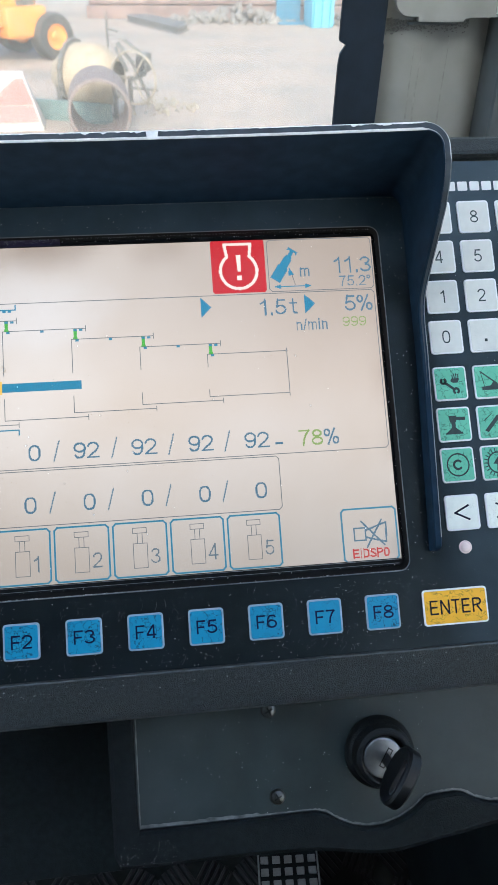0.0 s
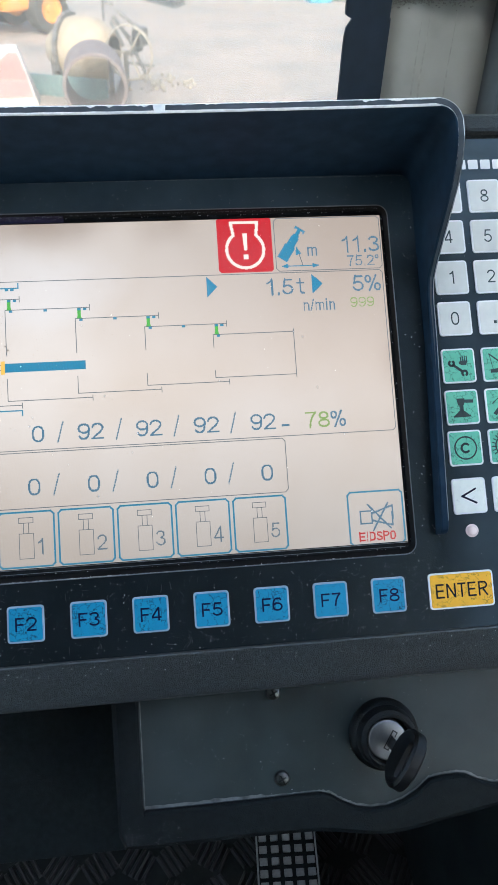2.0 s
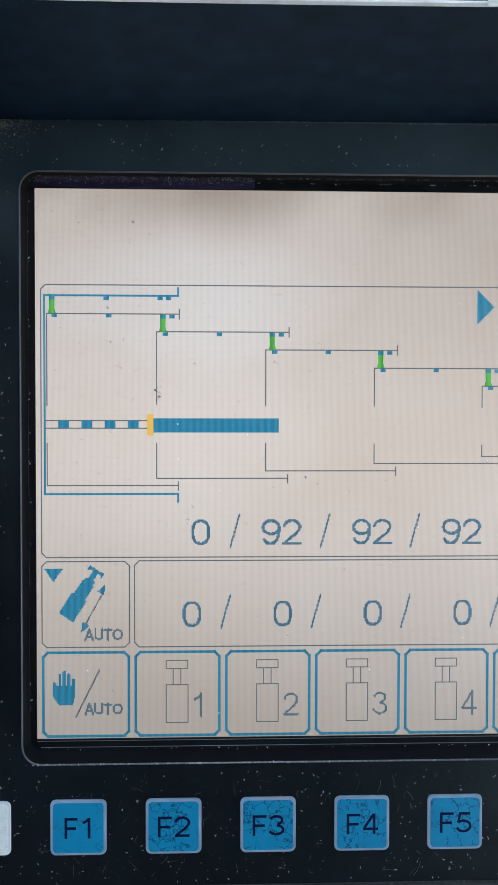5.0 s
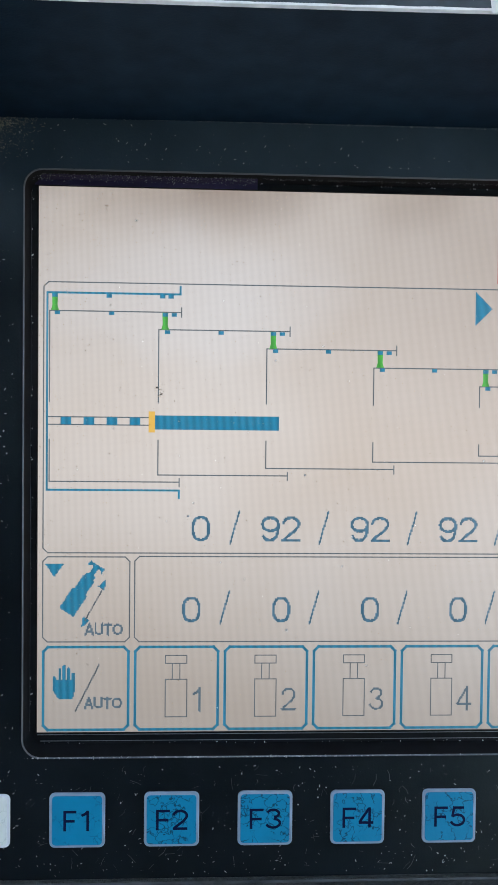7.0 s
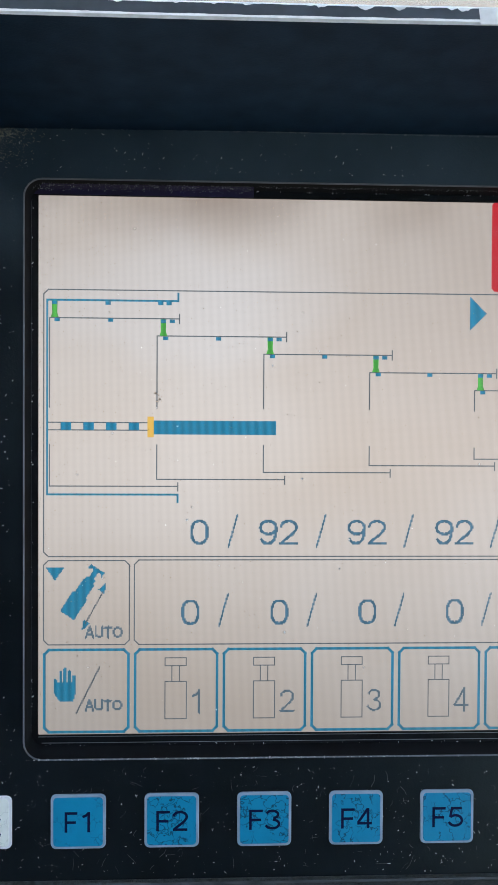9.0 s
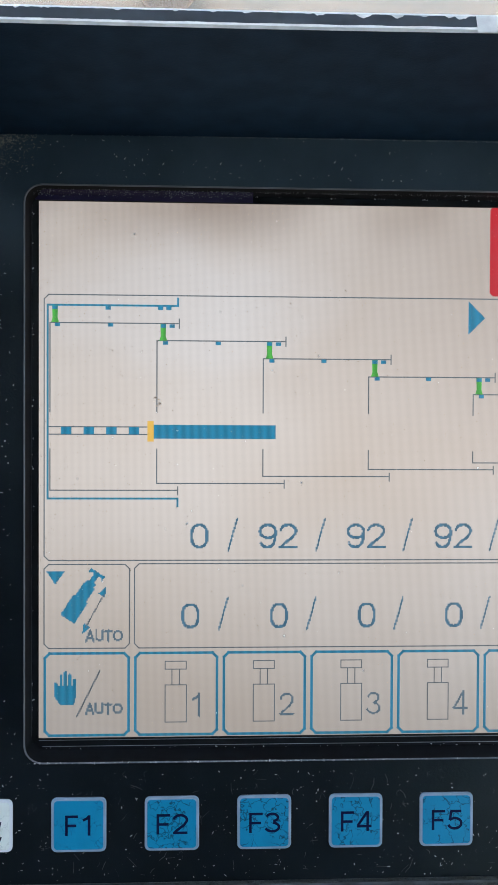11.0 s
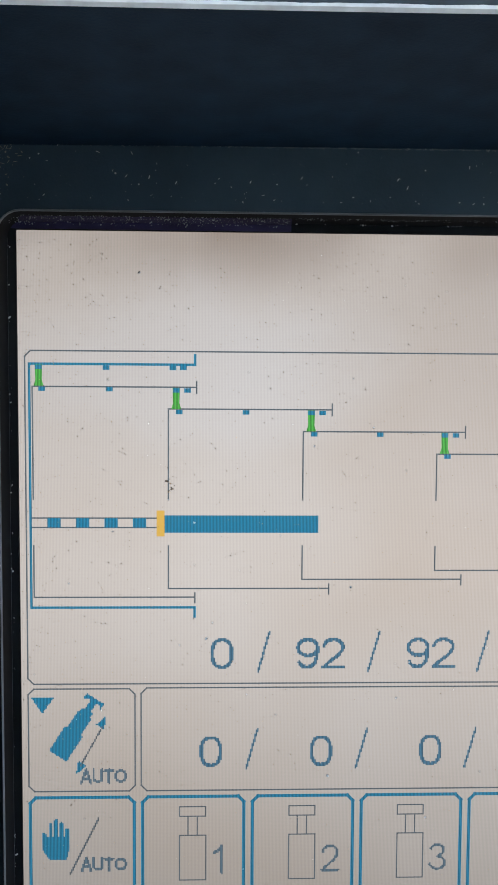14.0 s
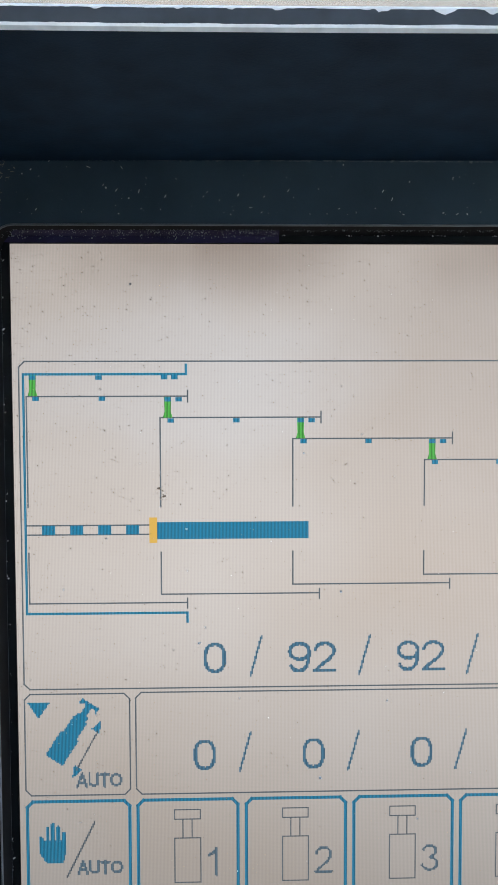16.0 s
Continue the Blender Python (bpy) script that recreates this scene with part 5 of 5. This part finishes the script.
def pillar_face(f):
    return 0.1815 + 0.091 * f, 0.425 - 0.022 * math.sin(math.pi * min(1, f * 0.9 + 0.1)) - 0.004 * math.sin(f * 9)


def pillar_cover():
    pts = [pillar_face(i / 12) for i in range(13)] + [(0.2745, 0.46), (0.1815, 0.46)]
    return rings_mesh([[Vector((x, y, z)) for x, y in pts] for z in (0.4, 1.5)], cap=True)


pillar = structure("corner_pillar", pillar_cover(), BEIGE, "grey-beige moulded corner pillar of the cab", "pillar", True)
SMUDGE = material("dark_smudge_and_shade", (0.150, 0.153, 0.145), rough=0.7, vary=0.3, scale=700)
CREASE = material("trim_crease_shade", (0.214, 0.220, 0.210), rough=0.65, vary=0.15, scale=200)
# crease shading painted as slightly darker strips on the pillar
for f0, f1, z0, z1 in ((0.22, 0.30, 0.62, 0.808), (0.36, 0.34, 0.70, 0.800), (0.62, 0.60, 0.60, 0.812)):
    rows = []
    for i in range(17):
        k = i / 16
        f = f0 + (f1 - f0) * k + 0.012 * math.sin(7 * k + 20 * f0)
        wide = 0.009 * math.sin(math.pi * k) + 0.001
        rows.append([Vector((pillar_face(g)[0], pillar_face(g)[1] - 0.0004, z0 + (z1 - z0) * k)) for g in (f - wide, f, f + wide)])
    part("crease", rings_mesh(rows, closed=False), CREASE, pillar, "faint crease in the trim, painted as a darker strip", smooth=True)
# specks darken the pillar below the bracket: smudges plus painted shade
smear = bmesh.new()
for i in range(900):
    f = rng.uniform(0.02, 0.75) if i % 3 else min(0.3, abs(rng.gauss(0.03, 0.08)))
    z = 0.8165 - abs(rng.gauss(0, 0.0035)) - 0.002 * rng.random()
    x, y = pillar_face(f)
    q = rng.uniform(0.0002, 0.0008)
    smear.faces.new([smear.verts.new(Vector((x + 1.6 * q * math.cos(a) * rng.uniform(0.6, 1.2), y - 0.0009, z + q * math.sin(a) * rng.uniform(0.6, 1.2)))) for a in (0.2, 1.5, 2.7, 4.0, 5.2)])
tagged(part("smudge", smear, SMUDGE, pillar, "dark smudges and shade painted under the bracket"), kind="stuff")
ds = box(0.2725, 0.385, 0.4, 0.2912, 0.44, 1.5, bevel=0.004)
SLATE = material("slate_grey_trim", (0.095, 0.112, 0.120), rough=0.55, vary=0.1, scale=60)
structure("trim", ds, SLATE, "slate-grey trim strip beside the pillar", "trim")
structure("side_seal", box(0.2912, 0.37, 0.4, 0.3125, 0.44, 1.5, bevel=0.003), SEAL, "black rubber side window seal", "seal")

bracket = thing("visor_bracket", "beige plastic bracket plate screwed to the pillar", "bracket", pose(0.1862, 0.399, 0.8185))


def plate_outline():
    pts = [(0.0186, 0.0004), (0.0188, -0.003), (0.053, -0.0034), (0.0555, -0.0006), (0.081, -0.0002), (0.081, 0.2), (0.0, 0.2), (0.0, 0.012)]
    pts += [(0.0115 - 0.0115 * math.cos(radians(a)), 0.012 - 0.0115 * math.sin(radians(a))) for a in (15, 30, 45, 60, 75, 90)]
    return pts


part("plate", rings_mesh([[Vector((x, y, z)) for x, z in plate_outline()] for y in (0.0, -0.006)], cap=True), BEIGE, bracket)
# strip added to stand for the shadow and grime below the bracket
part("gasket", box(0.013, 0.001, -0.0058, 0.052, 0.005, -0.0036, bevel=0.0008), SLATE, bracket, "dark strip for the shade and grime under the plate")
part("edge_strip", box(0.0785, -0.008, 0.002, 0.0808, -0.0055, 0.2), WHITE_INK, bracket, "pale strip on the edge")

# ---- the yard outside ----
ground = structure("ground", box(-400, -400, -1.96, 400, 400, -1.9), GROUND, "pale dry dirt yard", "ground")
ORANGE = material("faded_orange_paint", (0.75, 0.28, 0.05), rough=0.5, vary=0.15, scale=4, stain=(0.35, 0.25, 0.15), stain_scale=2.0)
CREAM = material("faded_yellow_paint", (0.36, 0.28, 0.19), rough=0.7, vary=0.2, scale=5, stain=(0.36, 0.31, 0.24), stain_scale=2.5, stain_amount=0.8)
CONCRETE = material("brown_grey_concrete", (0.175, 0.135, 0.122), rough=0.9, vary=0.15, scale=14, bump=0.5, bump_scale=60)
REDP = material("faded_red_paint", (0.60, 0.17, 0.15), rough=0.7, vary=0.15, scale=8)
WHITEP = material("dirty_white_paint", (0.5, 0.46, 0.42), rough=0.7, vary=0.12, scale=8, stain=(0.33, 0.29, 0.25), stain_scale=3)
DARKM = material("dark_machine_steel", (0.12, 0.112, 0.102), rough=0.6, vary=0.3, scale=8)
OLDSTEEL = material("dull_grey_beam_steel", (0.15, 0.145, 0.14), rough=0.75, vary=0.3, scale=5)
TYRE = material("dusty_tyre", (0.06, 0.058, 0.055), rough=0.9, vary=0.3, scale=12)
RUST = material("rust_brown_steel", (0.20, 0.135, 0.12), rough=0.85, vary=0.3, scale=3, stain=(0.30, 0.22, 0.19), stain_scale=0.8, stain_amount=0.8)
BLUEP = material("bright_blue_paint", (0.11, 0.39, 0.52), rough=0.5, vary=0.1, scale=5)
RUBBLE = material("grey_rubble", (0.20, 0.185, 0.17), rough=0.95, vary=0.35, scale=6)
PALE_RUBBLE = material("pale_broken_mortar", (0.30, 0.26, 0.205), rough=0.95, vary=0.3, scale=9)
SHADOWY = material("dark_cabin_glass", (0.03, 0.035, 0.04), rough=0.2, vary=0.1)


def tube(ro, ri, length, n=48):
    """A ring lying with its axis along y, resting on z = 0."""
    rings = []
    for r, y in ((ri, 0), (ri + 0.02, -0.0), (ro - 0.02, 0), (ro, 0.02), (ro, length - 0.02), (ro - 0.02, length), (ri, length), (ri, 0)):
        rings.append([Vector((r * math.cos(2 * math.pi * i / n), y, ro + r * math.sin(2 * math.pi * i / n))) for i in range(n)])
    return rings_mesh(rings)


pipe = link_mesh("concrete_ring", tube(0.475, 0.425, 1.15), CONCRETE, True)
pipe.matrix_basis = pose(-0.8, 11.03, -1.9, 0, 0, 4) @ Matrix.Diagonal((0.94, 0.94, 0.94, 1))
tagged(pipe, "brown-grey concrete pipe ring lying on the dirt", "pipe")

mixer = thing("concrete_mixer", "faded yellow concrete mixer drum on a dark frame", "mixer", pose(-1.01, 13.0, -1.9, 0, 0, -24) @ Matrix.Diagonal((0.62, 0.62, 0.62, 1)))


def drum():
    n, rings = 40, []
    for x, r in ((-1.0, 0.34), (-0.98, 0.36), (-0.55, 0.72), (-0.3, 0.78), (0.2, 0.78), (0.42, 0.7), (0.75, 0.45), (0.77, 0.42), (0.75, 0.39)):
        rings.append([Vector((x, r * math.cos(2 * math.pi * i / n), 0.95 + r * math.sin(2 * math.pi * i / n))) for i in range(n)])
    return rings_mesh(rings)


part("drum", drum(), CREAM, mixer, "dented pale yellow drum", smooth=True)
gear = bmesh.new()
n = 96
rings_mesh([[Vector((x, (r + (0.03 if (i // 2) % 2 and r > 0.8 else 0)) * math.cos(2 * math.pi * i / n), 0.95 + (r + (0.03 if (i // 2) % 2 and r > 0.8 else 0)) * math.sin(2 * math.pi * i / n))) for i in range(n)] for r, x in ((0.70, -0.52), (0.84, -0.52), (0.84, -0.42), (0.70, -0.42))], bm=gear)
part("gear_ring", gear, DARKM, mixer, "dark toothed ring round the drum")
# shade inside the drum is put into its dark colour
inside = [[Vector((x, r * math.cos(2 * math.pi * i / 40), 0.95 + r * math.sin(2 * math.pi * i / 40))) for i in range(40)] for x, r in ((0.752, 0.388), (0.42, 0.62), (-0.2, 0.7), (-0.5, 0.6), (-0.7, 0.1))]
part("drum_inside", rings_mesh(inside), DARKM, mixer, "inside of the drum, coloured dark for its shade", smooth=True)
for x in (-0.75, 0.85):
    part("stand", box(x - 0.05, -0.5, 0, x + 0.05, -0.42, 0.95), DARKM, mixer)
    part("stand", box(x - 0.05, 0.42, 0, x + 0.05, 0.5, 0.95), DARKM, mixer)
FADED = material("faded_rusty_paint", (0.27, 0.23, 0.18), rough=0.8, vary=0.3, scale=9)
WX, WY, WZ = 1.46, -0.62, 1.09
wheel_rim = bmesh.new()
rings_mesh([[Vector((WX + r * math.cos(2 * math.pi * i / 40), WY + d, WZ + r * math.sin(2 * math.pi * i / 40))) for i in range(40)] for r, d in ((0.575, 0.0), (0.61, 0.0), (0.63, 0.03), (0.61, 0.07), (0.575, 0.07), (0.575, 0.0))], bm=wheel_rim)
drive = part("drive_wheel", wheel_rim, FADED, mixer, "pale thin-rimmed hand wheel")
for k in range(3):
    part("spoke", box(-0.022, 0.015, 0.0, 0.022, 0.055, 0.59), FADED, drive, at=Matrix.Translation((WX, WY, WZ)) @ Matrix.Rotation(2 * math.pi * (k + 0.28) / 3, 4, "Y"))
part("axle", box(WX - 0.05, WY - 0.04, WZ - 0.05, WX + 0.05, 0.1, WZ + 0.05), DARKM, mixer)
motor = part("motor_box", box(1.47, -0.45, 1.18, 1.74, 0.0, 1.62, bevel=0.08), DARKM, mixer, "dark motor housing")
part("cover", box(1.5, -0.49, 1.24, 1.7, -0.44, 1.55, bevel=0.02), SHADOWY, motor)
for x0, z0, x1, z1, wide in ((0.97, 1.82, 1.38, 1.36, 0.05), (1.15, 1.9, 1.6, 1.62, 0.035), (0.9, 1.72, 1.2, 1.18, 0.04), (1.36, 1.36, 1.75, 0.62, 0.04), (0.72, 1.7, 0.74, 2.46, 0.022), (0.74, 2.12, 1.0, 2.06, 0.03), (1.3, 0.82, 2.0, 0.80, 0.035)):
    ln, ang = math.hypot(x1 - x0, z1 - z0), math.atan2(z1 - z0, x1 - x0)
    part("frame_bar", box(0, -0.03, -wide, ln, 0.03, wide, bevel=0.012), DARKM, mixer, at=Matrix.Translation((x0, -0.35, z0)) @ Matrix.Rotation(-ang, 4, "Y"))
# sheet added for the drum's dark green shadow behind the pipe ring
TEAL = material("dark_green_sheet", (0.13, 0.19, 0.18), rough=0.6, vary=0.3, scale=8)
part("shadow_sheet", box(-1.35, -0.88, 0.0, 0.9, -0.8, 0.5, bevel=0.02), TEAL, mixer, "dark green sheet added for the drum's shadow")
part("crossbar", box(-0.8, -0.5, 0.1, 0.9, -0.42, 0.2), DARKM, mixer)

barrier = thing("road_barrier", "red and white painted barrier block on the dirt", "barrier", pose(-2.6, 12.25, -1.9, 0, 0, 4) @ Matrix.Diagonal((0.94, 0.94, 0.94, 1)))
section = [(-0.28, 0), (0.28, 0), (0.28, 0.12), (0.16, 0.36), (0.1, 0.79), (0.06, 0.84), (-0.06, 0.84), (-0.1, 0.79), (-0.16, 0.36), (-0.28, 0.12)]
part("block", rings_mesh([[Vector((x, y, z)) for y, z in section] for x in (-0.75, -0.72)] + [[Vector((x + 0.24 * (1 - z / 0.84), y, z)) for y, z in section] for x in (0.64, 0.66)], cap=True), WHITEP, barrier)
redp = bmesh.new()
redp.faces.new([redp.verts.new(Vector(p)) for p in ((0.02, -0.166, 0.37), (0.77, -0.166, 0.37), (0.66, -0.112, 0.75), (0.52, -0.112, 0.75))])
redp.faces.new([redp.verts.new(Vector(p)) for p in ((-0.2, -0.285, 0.13), (0.83, -0.285, 0.13), (0.77, -0.168, 0.36), (0.02, -0.168, 0.36))])
part("red_panel", redp, REDP, barrier, "faded red painted panel")


def wheel(x, y, r, parent, wide=0.45):
    n = 36
    w = part("wheel", rings_mesh([[Vector((x + rr * math.cos(2 * math.pi * i / n), y + d, r + rr * math.sin(2 * math.pi * i / n))) for i in range(n)] for rr, d in ((r * 0.55, 0), (r * 0.93, 0), (r, wide * 0.15), (r, wide * 0.85), (r * 0.93, wide), (r * 0.55, wide))]), TYRE, parent, "dusty black tyre", smooth=True)
    part("rim", rings_mesh([[Vector((x + rr * math.cos(2 * math.pi * i / n), y + d, r + rr * math.sin(2 * math.pi * i / n))) for i in range(n)] for rr, d in ((r * 0.55, 0.0), (r * 0.5, 0.06), (r * 0.2, 0.08), (r * 0.18, 0.02), (0.02, 0.01))]), ORANGE, w, "orange wheel rim")


loader = thing("wheel_loader", "faded orange wheel loader parked on the dirt", "loader", pose(-3.35, 18.7, -1.9, 0, 0, 40) @ Matrix.Diagonal((0.93, 0.93, 0.93, 1)))
part("body", box(-2.2, -0.55, 0.75, 0.75, 0.75, 1.5, bevel=0.08), ORANGE, loader)
part("counterweight", box(-0.2, -0.75, 0.5, 0.9, 0.85, 1.15, bevel=0.1), ORANGE, loader)
cabn = part("cabin", box(-1.9, -0.6, 1.5, -0.3, 0.7, 2.7, bevel=0.06), ORANGE, loader)
part("pane", box(-1.75, -0.63, 1.65, -1.15, -0.6, 2.5), SHADOWY, cabn)
part("pane", box(-1.05, -0.63, 1.65, -0.42, -0.6, 2.5), SHADOWY, cabn)
part("grille", box(0.2, -0.58, 0.95, 0.68, -0.55, 1.4), DARKM, loader)
wheel(0.95, -0.95, 0.5, loader)
wheel(-1.7, -0.95, 0.5, loader)
wheel(0.95, 0.6, 0.5, loader)
wheel(-1.7, 0.6, 0.5, loader)

wall = thing("steel_stack", "row of rust-brown steel sheets stacked along the yard", "stack", pose(1.99, 26.2, -1.9, 0, 0, -3) @ Matrix.Diagonal((0.93, 0.93, 0.93, 1)))
for i in range(4):
    part("sheet_pile", box(-4.3 + 0.1 * (i % 2), 0.06 * i, 0.42 * i, 4.6 - 0.16 * i, 1.5, 0.42 * i + 0.38, bevel=0.03), RUST, wall)
beams = thing("steel_beams", "dark steel beams lying together on the dirt", "beams", pose(0.0, 24.0, -1.9, 0, 0, -64) @ Matrix.Diagonal((0.93, 0.93, 0.93, 1)))
for i in range(4):
    b = box(-1.9, 0.2 * i, 0.0, 1.6 - 0.2 * i, 0.2 * i + 0.15, 0.03)
    box(-1.9, 0.2 * i, 0.17, 1.6 - 0.2 * i, 0.2 * i + 0.15, 0.2, b)
    box(-1.9, 0.2 * i + 0.06, 0.03, 1.6 - 0.2 * i, 0.2 * i + 0.09, 0.17, b)
    part("beam", b, OLDSTEEL, beams)
skip = thing("blue_skip", "bright blue steel skip standing on the dirt", "skip", pose(4.89, 24.2, -1.9, 0, 0, 5) @ Matrix.Diagonal((0.94, 0.94, 0.94, 1)))
part("body", rings_mesh([[Vector((x * s, y * s, z)) for x, y in ((-0.34, -0.4), (0.36, -0.4), (0.36, 0.6), (-0.34, 0.6))] for z, s in ((0.0, 0.92), (0.1, 0.95), (1.5, 1.05), (1.55, 1.12), (1.6, 1.05))], cap=True), BLUEP, skip)
# darker copy of the skip's blue: its shaded side put into colour
DEEPB = material("shaded_blue_steel", (0.04, 0.16, 0.25), rough=0.6, vary=0.2, scale=5)
part("side_panel", box(-1.15, 0.9, 0.0, -0.36, 1.0, 1.5, bevel=0.02), DEEPB, skip, "skip's shaded side, painted darker blue")
part("floor_plate", box(-1.15, 0.5, 0.0, 0.3, 1.0, 0.06), DEEPB, skip)
for x in (-0.24, 0.02, 0.28):
    part("rib", box(x - 0.05, -0.5, 0.05, x + 0.05, -0.38, 1.45, bevel=0.01), BLUEP, skip)


def heap(n, sx, sy, h, size, seed):
    r2 = random.Random(seed)
    bm = bmesh.new()
    for i in range(n):
        a, d = r2.uniform(0, 6.28), r2.random() ** 0.6
        s = size * r2.uniform(0.4, 1.2)
        m = Matrix.Translation((sx * d * math.cos(a), sy * d * math.sin(a), max(0.02, h * (1 - d) * r2.uniform(0.5, 1)))) @ Euler([r2.uniform(0, 3) for _ in range(3)]).to_matrix().to_4x4() @ Matrix.Diagonal((s, s * r2.uniform(0.5, 1), s * r2.uniform(0.4, 0.9), 1))
        bmesh.ops.create_icosphere(bm, subdivisions=1, radius=1, matrix=m)
    return bm


for x, y, n, sx, sy, h, seed in ((2.55, 25.4, 140, 2.3, 0.7, 0.47, 3), (6.07, 24.7, 90, 0.95, 0.7, 0.47, 4), (-0.04, 13.45, 60, 0.75, 0.75, 0.09, 5)):
    hp = link_mesh("rubble_heap", heap(n, sx, sy, h, 0.16 if y > 20 else 0.06, seed), RUBBLE if y > 20 else PALE_RUBBLE)
    hp.matrix_basis = pose(x, y, -1.9)
    tagged(hp, "low heap of grey rubble on the dirt" if y > 20 else "scattered broken stones beside the pipe ring", "rubble", kind="stuff")
